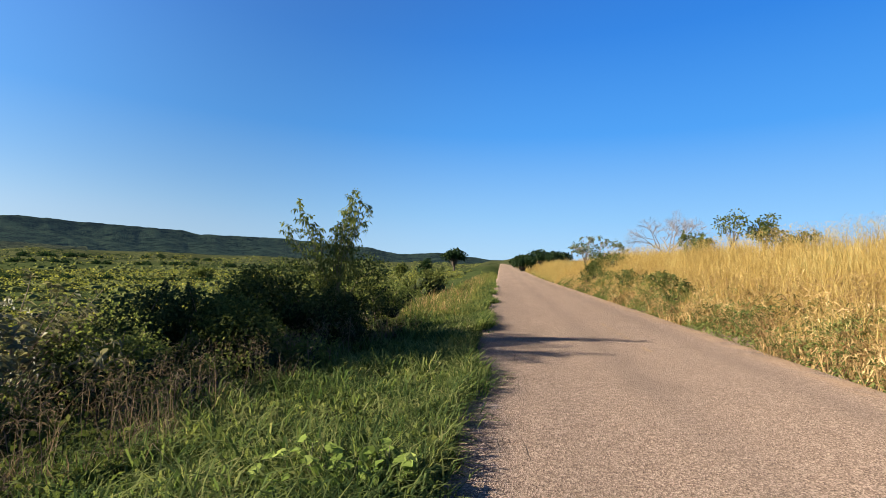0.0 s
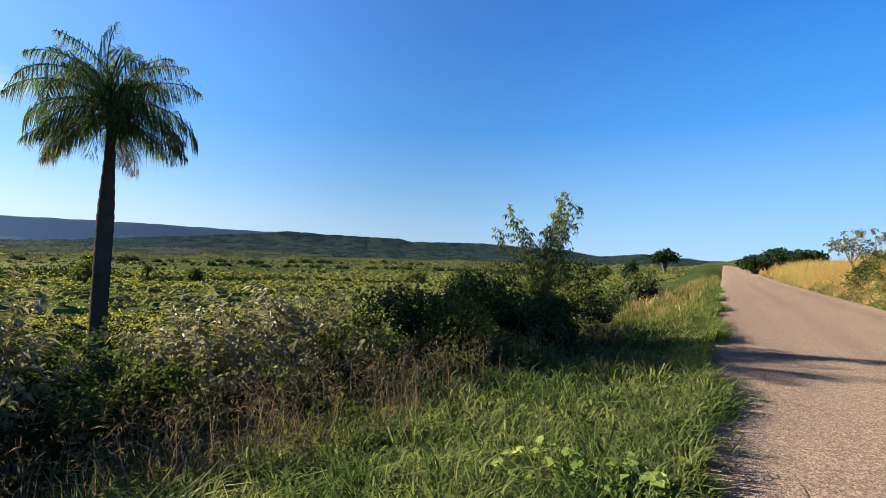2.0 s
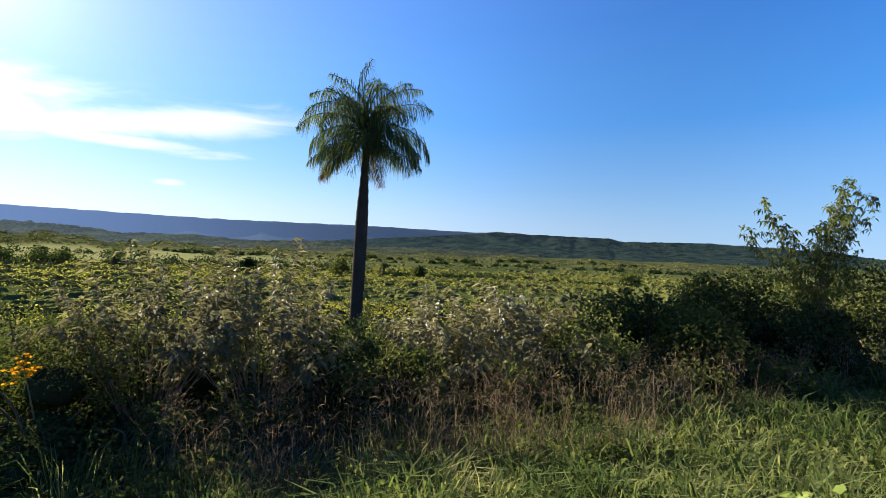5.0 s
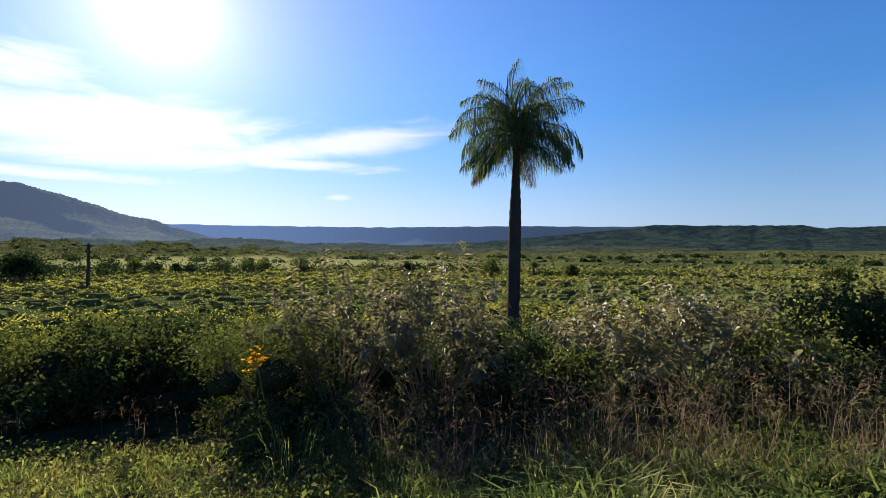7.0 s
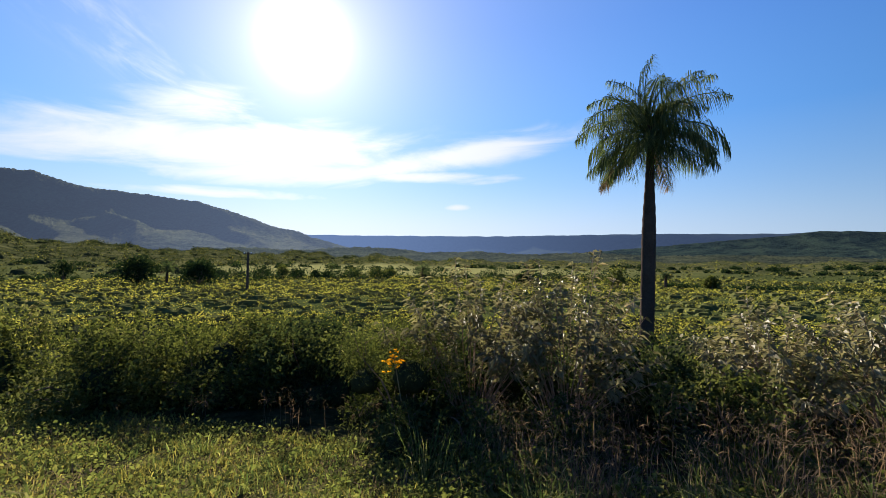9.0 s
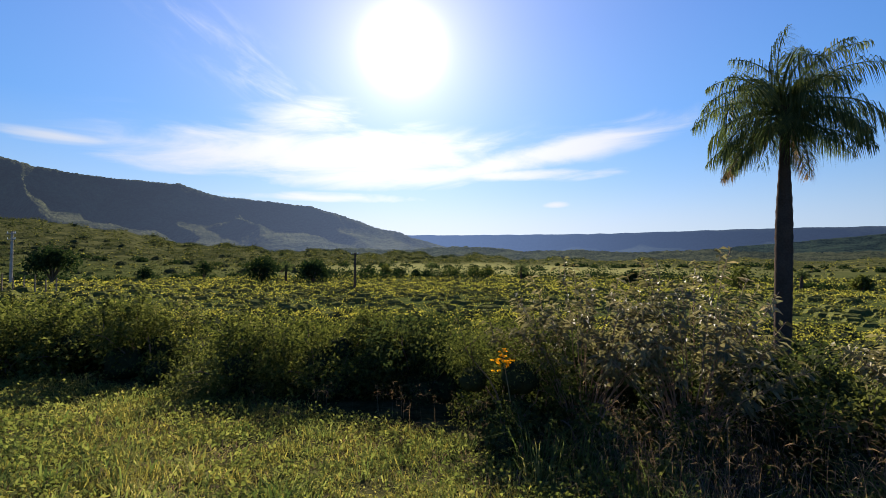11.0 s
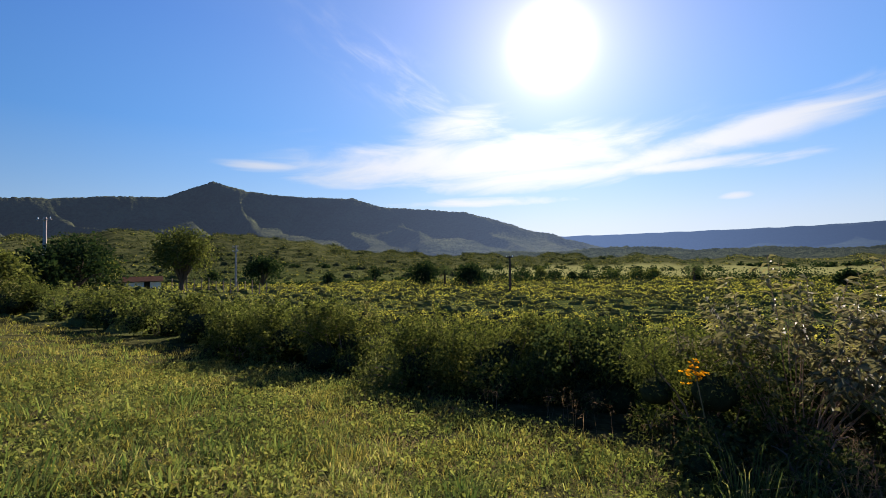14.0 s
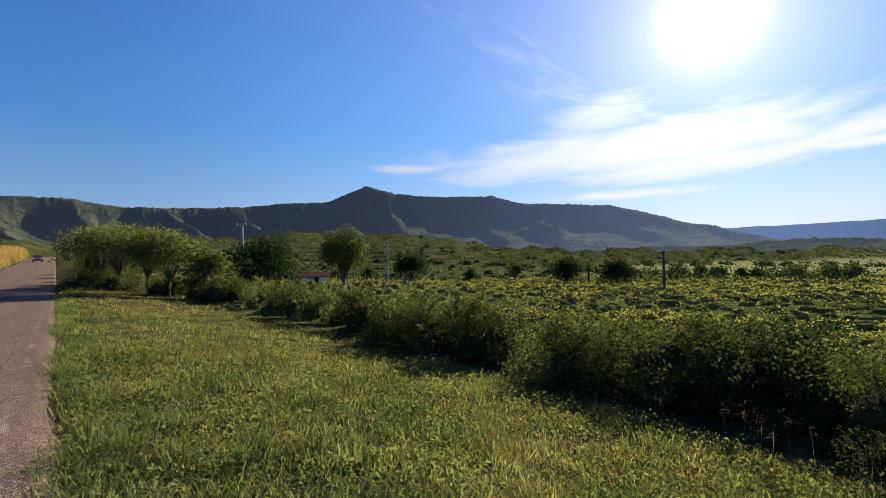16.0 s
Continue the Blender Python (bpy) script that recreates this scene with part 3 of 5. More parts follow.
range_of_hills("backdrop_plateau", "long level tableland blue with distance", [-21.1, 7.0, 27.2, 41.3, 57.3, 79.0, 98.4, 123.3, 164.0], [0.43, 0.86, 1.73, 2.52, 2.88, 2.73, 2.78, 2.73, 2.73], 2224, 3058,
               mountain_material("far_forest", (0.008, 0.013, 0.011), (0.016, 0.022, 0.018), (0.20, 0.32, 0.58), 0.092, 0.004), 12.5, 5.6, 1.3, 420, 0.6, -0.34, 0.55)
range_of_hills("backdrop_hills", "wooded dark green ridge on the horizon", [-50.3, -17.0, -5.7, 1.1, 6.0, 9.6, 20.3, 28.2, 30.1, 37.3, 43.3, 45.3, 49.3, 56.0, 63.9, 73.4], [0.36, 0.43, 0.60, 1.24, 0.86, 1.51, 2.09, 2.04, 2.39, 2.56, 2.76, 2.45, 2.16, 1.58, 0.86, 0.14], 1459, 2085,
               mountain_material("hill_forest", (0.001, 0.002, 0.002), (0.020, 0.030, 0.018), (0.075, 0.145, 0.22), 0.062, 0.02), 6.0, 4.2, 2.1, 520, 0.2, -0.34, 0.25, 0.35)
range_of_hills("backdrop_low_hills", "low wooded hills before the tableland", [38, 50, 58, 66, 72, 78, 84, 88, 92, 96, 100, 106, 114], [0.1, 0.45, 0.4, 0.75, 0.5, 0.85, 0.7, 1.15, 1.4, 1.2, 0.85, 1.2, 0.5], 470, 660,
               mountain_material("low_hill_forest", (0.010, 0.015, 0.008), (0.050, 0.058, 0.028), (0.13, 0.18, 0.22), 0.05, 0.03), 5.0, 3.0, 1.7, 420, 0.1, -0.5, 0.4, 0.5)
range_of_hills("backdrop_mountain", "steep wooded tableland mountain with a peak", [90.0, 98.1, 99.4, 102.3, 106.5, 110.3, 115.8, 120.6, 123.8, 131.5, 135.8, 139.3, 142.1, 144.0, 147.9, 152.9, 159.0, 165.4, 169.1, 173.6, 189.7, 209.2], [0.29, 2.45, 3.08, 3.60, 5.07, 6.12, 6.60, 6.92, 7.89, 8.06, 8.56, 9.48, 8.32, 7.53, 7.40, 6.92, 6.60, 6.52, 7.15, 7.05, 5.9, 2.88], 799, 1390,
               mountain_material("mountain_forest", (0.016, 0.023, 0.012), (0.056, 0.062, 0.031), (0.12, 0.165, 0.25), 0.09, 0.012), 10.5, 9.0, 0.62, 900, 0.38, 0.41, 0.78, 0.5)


# ---- bushes of the hedge ----
KINDS = {
    # material, leaf length, width, leaves per square metre of outline, shoots, droop
    "dense": (M_LEAF, 0.066, 0.037, 2900, 12, 0.2),
    "fern": (M_LEAF, 0.042, 0.02, 3600, 22, 0.1),
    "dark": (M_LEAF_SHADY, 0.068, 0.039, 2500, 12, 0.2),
    "fresh": (M_LEAF_BRIGHT, 0.06, 0.033, 2600, 8, 0.2),
}


# dark colour stands for the shade deep inside bushes and scrub
M_CORE = plain("inner_shade_mass", (0.027, 0.033, 0.015), 0.95, 14.0, 0.6, 0.8, 30.0)


def blob(c, r, k=6):
    """A lumpy closed solid, put inside a crown to block light."""
    u, w = np.meshgrid(np.linspace(0, np.pi, k + 1), np.arange(k * 2) * np.pi / k, indexing="ij")
    q = 1 + rng.normal(0, 0.09, u.shape)
    q[0], q[-1] = 1, 1
    v = np.stack([np.sin(u) * np.cos(w) * r[0] * q, np.sin(u) * np.sin(w) * r[1] * q, np.cos(u) * r[2] * q], -1).reshape(-1, 3) + np.array(c)
    i, j = np.meshgrid(np.arange(k), np.arange(2 * k), indexing="ij")
    m = 2 * k
    return v, np.stack([i * m + j, (i + 1) * m + j, (i + 1) * m + (j + 1) % m, i * m + (j + 1) % m], -1).reshape(-1, 4)


def bush(label, x, y, radius, top, kind="dense", shoots_up=0.25, stems=9, seed=None):
    """Stems that fan out of the ground, a crown of leaves in lobes, and leafy shoots above it."""
    mat, ll, lw, dens, n_shoots, droop = KINDS[kind]
    k = float(np.clip(math.hypot(x, y) / 9.0, 0.9, 3.4)) ** 0.62
    ll, lw, dens = ll * k, lw * k, dens / k ** 1.85 * (1.0 if k < 1.5 else 0.85)
    z0 = float(height(x, y)) - 0.03
    tall = top - z0
    ob = thing("bush", label, "bush", (x, y, z0), "roadside bushes")
    lobes = []
    for _ in range(16):
        a, q = rng.uniform(0, 2 * np.pi), rng.uniform(0, 0.72) ** 0.7
        h = rng.uniform(0.08, 0.86)
        lobes.append((math.cos(a) * radius * q, math.sin(a) * radius * q, tall * h * (1 - 0.25 * q), radius * rng.uniform(0.28, 0.45)))
    pieces, twigs = [], []
    n_leaf = int(dens * 0.68 * 2 * radius * tall)
    cuts = rng.multinomial(n_leaf, [1 / len(lobes)] * len(lobes))
    for (lx, ly, lz, lr), k in zip(lobes, cuts):
        d = rand_unit(k)
        p = np.array([lx, ly, lz]) + d * (lr * rng.uniform(0.35, 1.08, k) ** 0.6)[:, None] * np.array([1, 1, 0.8])
        p[:, 2] = np.clip(p[:, 2], 0.03, None)
        p += rng.normal(0, 0.035, p.shape)
        p[:, 2] = np.abs(p[:, 2]) + 0.02
        pieces.append(leaves(p, ll, lw, 0.15, d * 0.6, droop))
    for i in range(stems):
        lx, ly, lz, lr = lobes[i % len(lobes)]
        a = rng.uniform(0, 6.28)
        b = np.array([math.cos(a), math.sin(a), 0]) * radius * 0.15
        e = np.array([lx, ly, lz]) + rng.normal(0, 0.1, 3)
        t = np.linspace(0, 1, 6)[:, None]
        pts = b * (1 - t) + e * t + np.array([0, 0, 1.0]) * 0.18 * np.sin(t * np.pi) + rng.normal(0, 0.025, (6, 3))
        pts[0, 2] = -0.05
        add_part("stem", grid_mesh("stem", *tube(pts, np.linspace(0.018, 0.006, 6) * (0.7 + radius * 0.4), 5), M_TWIG, True), ob)
    for i in range(n_shoots):
        lx, ly, lz, lr = lobes[rng.integers(len(lobes))]
        b = np.array([lx, ly, lz])
        g = unit(np.array([rng.normal(0, 0.5), rng.normal(0, 0.5), 1.0]))
        length = lr + rng.uniform(0.2, 1.0) * shoots_up * tall
        t = np.linspace(0, 1, 7)[:, None]
        pts = b + g * t * length + np.array([g[0], g[1], 0]) * (t ** 2) * 0.25 * length
        pts[:, 2] = np.minimum(pts[:, 2], tall * (1 + shoots_up))
        twigs.append(tube(pts, np.linspace(0.007, 0.002, 7), 4))
        k = int(34 * length / 0.5)
        u = rng.uniform(0.25, 1.0, k)
        p = np.stack([np.interp(u, t[:, 0], pts[:, c]) for c in range(3)], 1)
        pieces.append(leaves(p, ll * 1.05, lw, 0.25, None, droop * 1.2))
    # solid cores added so that sunlight does not pass through from behind
    add_part("dark_core", grid_mesh("dark_core", *merge([blob((lx, ly, max(lz * 0.82, lr * 0.4)), (lr * 0.62, lr * 0.62, lr * 0.52)) for lx, ly, lz, lr in lobes if lz < 0.56 * tall and math.hypot(lx, ly) < 0.62 * radius] or [blob((0, 0, tall * 0.3), (radius * 0.3, radius * 0.3, tall * 0.2))]), M_CORE, True), ob, "dark solid core added to stop light inside the bush")
    add_part("branchwork", grid_mesh("branchwork", *merge(twigs), M_TWIG, True), ob, "thin grey-brown shoots")["kind"] = "stuff"
    add_part("crown", grid_mesh("crown", *merge(pieces), mat), ob)
    return ob


def cane_shrub(label, x, y, radius, top, canes, seed):
    """Many long canes fan out of one root, bare below, with tufts of narrow leaves towards their ends."""
    r = np.random.default_rng(seed)
    z0 = float(height(x, y)) - 0.03
    tall = top - z0
    ob = thing("bush", label, "bush", (x, y, z0), "roadside bushes")
    pieces, twigs = [], []
    t = np.linspace(0, 1, 9)
    for i in range(canes):
        a, q = r.uniform(0, 6.283), math.sqrt(r.uniform(0.02, 1.0))
        h = tall * (1.05 - 0.42 * q * q) * r.uniform(0.7, 1.05)
        way = np.array([math.cos(a), math.sin(a)])
        root = way * 0.22 * radius * r.uniform(0, 1)
        reach = radius * q * 1.05
        pts = np.stack([root[0] + way[0] * reach * t ** 1.5, root[1] + way[1] * reach * t ** 1.5, h * (t - 0.10 * q * t ** 3)], 1) + r.normal(0, 0.012, (9, 3))
        pts[0, 2] = -0.05
        add_part("stem", grid_mesh("stem", *tube(pts, np.linspace(0.011, 0.003, 9), 5), M_CANE, True), ob)
        ends = [(pts, 0.6)]
        for _ in range(3):                                    # side shoots
            u = r.uniform(0.45, 0.85)
            b = np.array([np.interp(u, t, pts[:, c]) for c in range(3)])
            d = unit(np.array([r.normal(0, 1), r.normal(0, 1), 0.9])) * r.uniform(0.15, 0.38)
            side = b + d * t[:, None] + np.array([0, 0, 0.06]) * t[:, None] ** 2
            twigs.append(tube(side[::2], np.linspace(0.005, 0.002, 5), 4))
            ends.append((side, 0.25))
        for line, start in ends:
            length = float(np.linalg.norm(line[-1] - line[0]))
            k = int(20 * length * (1 - start) + 9)
            u = start + (1 - start) * r.uniform(0, 1, k) ** 0.65
            p = np.stack([np.interp(u, t, line[:, c]) for c in range(3)], 1)
            axis = unit(line[-1] - line[-3])
            turn = unit(np.cross(axis, rand_unit(k, r)))
            go = unit(turn + axis * r.uniform(0.1, 0.9, k)[:, None])
            wide = unit(np.cross(go, axis + 0.3 * rand_unit(k, r)))
            ln = r.uniform(0.075, 0.155, k)
            pieces.append(leaf_arrays(p, go, wide, ln, ln * 0.38, 0.35))
    add_part("branchwork", grid_mesh("branchwork", *merge(twigs), M_CANE, True), ob, "thin brown side shoots")["kind"] = "stuff"
    add_part("crown", grid_mesh("crown", *merge(pieces), M_LEAF_GREY), ob)
    return ob


M_CANE = plain("brown_cane", (0.22, 0.16, 0.12), 0.8, 8.0, 0.35)
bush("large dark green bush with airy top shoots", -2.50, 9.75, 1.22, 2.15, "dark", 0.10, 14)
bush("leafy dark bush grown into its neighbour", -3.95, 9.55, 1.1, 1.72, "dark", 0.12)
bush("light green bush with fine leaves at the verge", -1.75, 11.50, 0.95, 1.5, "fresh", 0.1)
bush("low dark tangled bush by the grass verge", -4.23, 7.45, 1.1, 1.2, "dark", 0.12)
bush("yellow-green creeper over a low shrub", -4.19, 5.90, 0.8, 0.95, "fresh", 0.1)
cane_shrub("shrub with pale narrow leaves on thin stems", -5.10, 5.19, 1.15, 1.38, 38, 11)
cane_shrub("leggy shrub with pale drooping leaves", -5.80, 4.40, 1.0, 1.2, 32, 12)
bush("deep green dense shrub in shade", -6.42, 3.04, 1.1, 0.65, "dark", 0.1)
cane_shrub("shrub of bare brown stems with leafy plumes", -6.50, 1.94, 1.20, 1.62, 46, 13)
cane_shrub("twiggy shrub with pale leaf plumes", -7.00, 0.76, 1.25, 1.60, 42, 14)
bush("feathery bright green shrub with fine leaves", -6.75, -0.25, 0.85, 1.12, "fern", 0.12, 10)
bush("dense green hedge bush", -9.00, -0.21, 1.4, 0.55, "dense", 0.1)
bush("rounded leafy hedge bush", -9.60, -3.50, 1.45, 0.72, "dense", 0.12, 12)
bush("dense green hedge bush", -10.20, -4.95, 1.45, 0.52, "dense", 0.1)
bush("dense green hedge bush, low", -9.54, -5.60, 1.36, 0.28, "dense", 0.1)
bush("broad rounded dark hedge bush", -10.50, -8.00, 1.6, 0.85, "dense", 0.08, 12)
bush("broad rounded dark hedge bush", -10.70, -10.00, 1.5, 0.72, "dense", 0.08, 12)
bush("dense green hedge bush", -10.60, -11.60, 1.25, 0.5, "dense", 0.08)
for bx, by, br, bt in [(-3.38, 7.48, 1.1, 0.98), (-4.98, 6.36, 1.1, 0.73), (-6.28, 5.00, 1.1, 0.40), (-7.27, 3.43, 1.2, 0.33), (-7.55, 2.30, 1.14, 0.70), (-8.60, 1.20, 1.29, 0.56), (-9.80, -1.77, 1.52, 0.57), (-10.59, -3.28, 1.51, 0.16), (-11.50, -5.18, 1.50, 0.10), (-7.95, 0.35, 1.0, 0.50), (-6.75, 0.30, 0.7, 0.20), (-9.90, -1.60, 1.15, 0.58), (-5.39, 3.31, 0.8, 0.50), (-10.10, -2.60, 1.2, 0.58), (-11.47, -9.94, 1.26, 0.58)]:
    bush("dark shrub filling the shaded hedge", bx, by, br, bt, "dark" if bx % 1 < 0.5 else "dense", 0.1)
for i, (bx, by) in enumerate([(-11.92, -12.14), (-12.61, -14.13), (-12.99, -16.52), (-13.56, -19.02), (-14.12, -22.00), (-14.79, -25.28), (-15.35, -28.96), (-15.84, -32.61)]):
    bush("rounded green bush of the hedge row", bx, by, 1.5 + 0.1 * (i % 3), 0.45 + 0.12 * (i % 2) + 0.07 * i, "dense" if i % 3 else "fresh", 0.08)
# low shrubs added to darken the hedge's foot, shade in their leaf colour
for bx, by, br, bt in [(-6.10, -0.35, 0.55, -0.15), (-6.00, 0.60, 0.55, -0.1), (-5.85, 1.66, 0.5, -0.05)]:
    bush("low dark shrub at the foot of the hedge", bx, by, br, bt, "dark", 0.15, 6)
for bx, by, br, bt in [(-2.96, 6.12, 0.6, 0.35), (-3.68, 5.36, 0.6, 0.3), (-2.27, 7.51, 0.65, 0.4), (-4.46, 4.53, 0.55, 0.25), (-4.83, 3.61, 0.5, 0.1)]:
    bush("yellow-green creeper at the edge of the grass", bx, by, br, bt, "fresh", 0.12, 6)
for bx, by, br, bt, bk in [(-4.12, 8.79, 1.2, 0.95, "dense"), (-3.20, 10.64, 1.1, 0.8, "fresh"), (-3.76, 13.33, 1.5, 0.9, "dense"), (-2.50, 16.59, 1.3, 0.85, "fresh"), (-2.90, 22.15, 1.7, 1.1, "dense"), (-0.98, 29.18, 1.7, 1.2, "dense")]:
    bush("scrubby green roadside bush", bx, by, br, bt, bk, 0.1)


# ---- grass of the verge ----
def edge(az):
    """How far the open grass reaches from the road, by bearing in degrees."""
    return np.interp(az, [-7.1, 4.2, 12.3, 21.9, 34.6, 45.6, 56.3, 81.2, 90.6, 99.1, 116.9, 141.8, 171.0], [1.17, 1.69, 2.29, 2.81, 2.59, 3.18, 3.62, 4.05, 4.70, 6.40, 7.37, 8.04, 8.82])


def scatter(n, az_lo, az_hi, r_lo, r_hi, power, s_lo, s_hi):
    """Places round the viewpoint, denser near it, between two distances from the road's edge."""
    az = np.radians(rng.uniform(az_lo, az_hi, n))
    r = r_lo + (r_hi - r_lo) * rng.uniform(0, 1, n) ** power
    x, y = -np.sin(az) * r, np.cos(az) * r
    s = verge_dist(x, y)
    hi = edge(np.degrees(az)) + (0.0 if s_hi is None else s_hi)
    lo = s_lo if s_lo < 3.5 else edge(np.degrees(az)) - 0.15
    ok = (s > lo) & (s < hi)
    return x[ok], y[ok], r[ok], s[ok]


def grass(name, label, n, az, r, power, s, tall, wide, lean, mat, patch=0.0, tuft=9, gap=0.0):
    """Tufts whose blades bend outward, with gaps between them."""
    x, y, rr, ss = scatter(n // tuft, *az, *r, power, *s)
    if patch:
        keep = wave(x, y, 0.5, patch) + rng.uniform(-0.35, 0.35, len(x)) > gap
        x, y, rr, ss = x[keep], y[keep], rr[keep], ss[keep]
    m = len(x)
    x, y, rr, ss = (np.repeat(q, tuft) for q in (x, y, rr, ss))
    big = np.repeat(rng.uniform(0.55, 1.25, m), tuft) * (0.8 + 0.4 * wave(x, y, 0.62, 3.0) + 0.25 * wave(x, y, 0.27, 5.0))
    k = m * tuft
    a = rng.uniform(0, 2 * np.pi, k)
    q = np.sqrt(rng.uniform(0, 1, k)) * 0.07 * big * (1 + rr / 14)
    x, y = x + np.cos(a) * q, y + np.sin(a) * q
    h = rng.uniform(*tall, k) * big * (0.9 + 0.1 * smooth(ss, 0.0, 0.7))
    w = wide * (0.6 + 0.8 * rng.uniform(0, 1, k)) * (1 + rr / 9.0)
    v, f = blades(x, y, height(x, y) - 0.02, h, w, rng.uniform(*lean, k), a + rng.normal(0, 0.6, k), r[0] >= 16)
    tagged(new(name, grid_mesh(name, v, f, mat)), label, "grass", kind="stuff")


M_HERB = leafy("herb_leaf", [(0.0, (0.030, 0.040, 0.014)), (0.5, (0.090, 0.100, 0.030)), (0.9, (0.175, 0.165, 0.050)), (1.0, (0.23, 0.195, 0.07))], 0.48, 0.6)
M_GRASS_OLIVE = leafy("olive_grass", [(0.0, (0.030, 0.032, 0.012)), (0.35, (0.112, 0.110, 0.030)), (0.75, (0.190, 0.176, 0.050)), (1.0, (0.23, 0.195, 0.082))], 0.5, 0.5, (1.15, 1.12, 0.7))
grass("verge_grass", "lush green grass on the verge", 92000, (-9, 84), (0.9, 18.1), 1.2, (-0.18, None), (0.18, 0.46), 0.0098, (0.45, 1.5), M_GRASS)
grass("verge_grass", "green verge grass along the road ahead", 46000, (-7, 19), (13.9, 90.3), 1.5, (0.02, 1.5), (0.3, 0.62), 0.0062, (0.3, 1.1), M_HERB)
grass("dry_weeds", "tall brown dry weeds before the bushes", 46000, (1, 93), (3.5, 12.5), 1.0, (4, 3.4), (0.28, 0.7), 0.0042, (0.3, 1.35), M_GRASS_DRY, 5.0)
grass("belt_weeds", "dark green weeds between the grass and the bushes", 26000, (1, 93), (3.5, 12.5), 1.0, (4, 3.4), (0.25, 0.6), 0.006, (0.4, 1.2), M_GRASS, 2.0)
grass("olive_grass", "short olive-green grass on the open verge", 92000, (70, 170), (0.9, 13.9), 1.15, (-0.32, None), (0.07, 0.24), 0.0062, (0.5, 1.7), M_GRASS_OLIVE, 7.0, 9, -0.35)
grass("olive_grass", "olive-green grass along the road behind", 40000, (132, 170), (11.8, 52.1), 1.25, (-0.1, None), (0.1, 0.26), 0.0042, (0.4, 1.4), M_GRASS_OLIVE)
grass("green_tufts", "taller green tufts among the short grass", 80000, (82, 170), (0.9, 26), 1.5, (0.0, None), (0.12, 0.30), 0.0078, (0.6, 1.5), M_GRASS, 9.0)
grass("dry_patches", "withered brown patches in the short grass", 14000, (84, 170), (2.1, 9.7), 1.0, (0.1, None), (0.06, 0.2), 0.006, (0.6, 1.7), M_GRASS_DRY, 12.0)
grass("straw_verge", "pale dry grass along the verge far ahead", 8000, (-7, 10), (14.0, 69.5), 1.2, (1.0, 1.5), (0.35, 0.75), 0.0045, (0.4, 1.1), M_DEAD)


M_LONG = leafy("arching_grass", [(0.0, (0.020, 0.036, 0.012)), (0.4, (0.050, 0.074, 0.024)), (0.85, (0.122, 0.138, 0.044)), (1.0, (0.24, 0.22, 0.10))], 0.48, 0.6)
grass("long_grass", "long arching green grass on the verge", 26000, (-8, 70), (2.6, 15), 1.1, (0.0, 0.5), (0.26, 0.5), 0.0135, (0.6, 1.4), M_LONG, 3.0, 8, -0.3)
grass("long_grass", "long arching green grass beside the climbing road", 9000, (112, 171), (1.8, 9), 1.0, (0.0, -3.6), (0.2, 0.4), 0.010, (0.5, 1.3), M_LONG, 6.0, 8, 0.0)


def herbs(name, label, n, az, r, power, s, tall, leaf, mat, patch):
    """Small leaves of creeping herbs between the blades."""
    x, y, rr, ss = scatter(n, *az, *r, power, *s)
    keep = wave(x, y, 0.45, patch) + rng.uniform(-0.7, 0.7, len(x)) > 0.0
    x, y, rr = x[keep], y[keep], rr[keep]
    p = np.stack([x, y, height(x, y) + rng.uniform(0.01, 1.0, len(x)) * tall * (0.6 + 0.5 * wave(x, y, 0.4, patch))], 1)
    size = leaf * (0.6 + 0.8 * rng.uniform(0, 1, len(x))) * (1 + rr / 14)
    way = unit(rand_unit(len(x)) + np.array([0, 0, 0.5]))
    v, f = leaf_arrays(p, way, unit(np.cross(way, rand_unit(len(x)))), size, size * 0.6, 0.2)
    tagged(new(name, grid_mesh(name, v, f, mat)), label, "herbs", kind="stuff")


herbs("belt_herbs", "dark leafy herbs under the dry weeds", 70000, (1, 93), (3.5, 12.5), 1.0, (4, 3.6), 0.42, 0.045, M_LEAF, 1.0)
herbs("verge_herbs", "small leafy herbs between the grass", 72000, (-7, 96), (0.9, 15.3), 1.1, (0.05, None), 0.26, 0.045, M_LEAF_BRIGHT, 2.0)
herbs("verge_herbs", "small yellow-green herbs in the short grass", 130000, (72, 170), (0.9, 13.9), 1.1, (0.05, None), 0.2, 0.025, M_HERB, 4.0)
herbs("verge_herbs", "dark leafy weeds standing in the short grass", 60000, (84, 171), (1.5, 14), 1.1, (0.05, None), 0.3, 0.034, M_LEAF_BRIGHT, 6.0)


# ---- golden grass on the far bank ----
def bank_grass(name, label, n, along, unit_way, normal, deep, tall, wide, mat, lean=(0.05, 0.35)):
    u = along[0] + (along[1] - along[0]) * rng.uniform(0, 1, n) ** 1.7
    s = rng.uniform(*deep, n) + 0.25 * np.sin(u * 0.9) + 0.15 * np.sin(u * 2.3)
    x, y = CORNER[0] + unit_way[0] * u - normal[0] * s, CORNER[1] + unit_way[1] * u - normal[1] * s
    h = rng.uniform(*tall, n) * (0.88 + 0.16 * wave(x, y, 0.9, 1.0) + 0.14 * wave(x, y, 3.1, 2.0)) * (0.72 + 0.28 * smooth(s, deep[0], deep[0] + 0.8))
    w = wide * (0.7 + 0.6 * rng.uniform(0, 1, n)) * (1 + u / 14.0)
    v, f = blades(x, y, height(x, y) - 0.03, h, w, rng.uniform(*lean, n), None, along[0] >= 14)
    tagged(new(name, grid_mesh(name, v, f, mat)), label, "grass", kind="stuff")


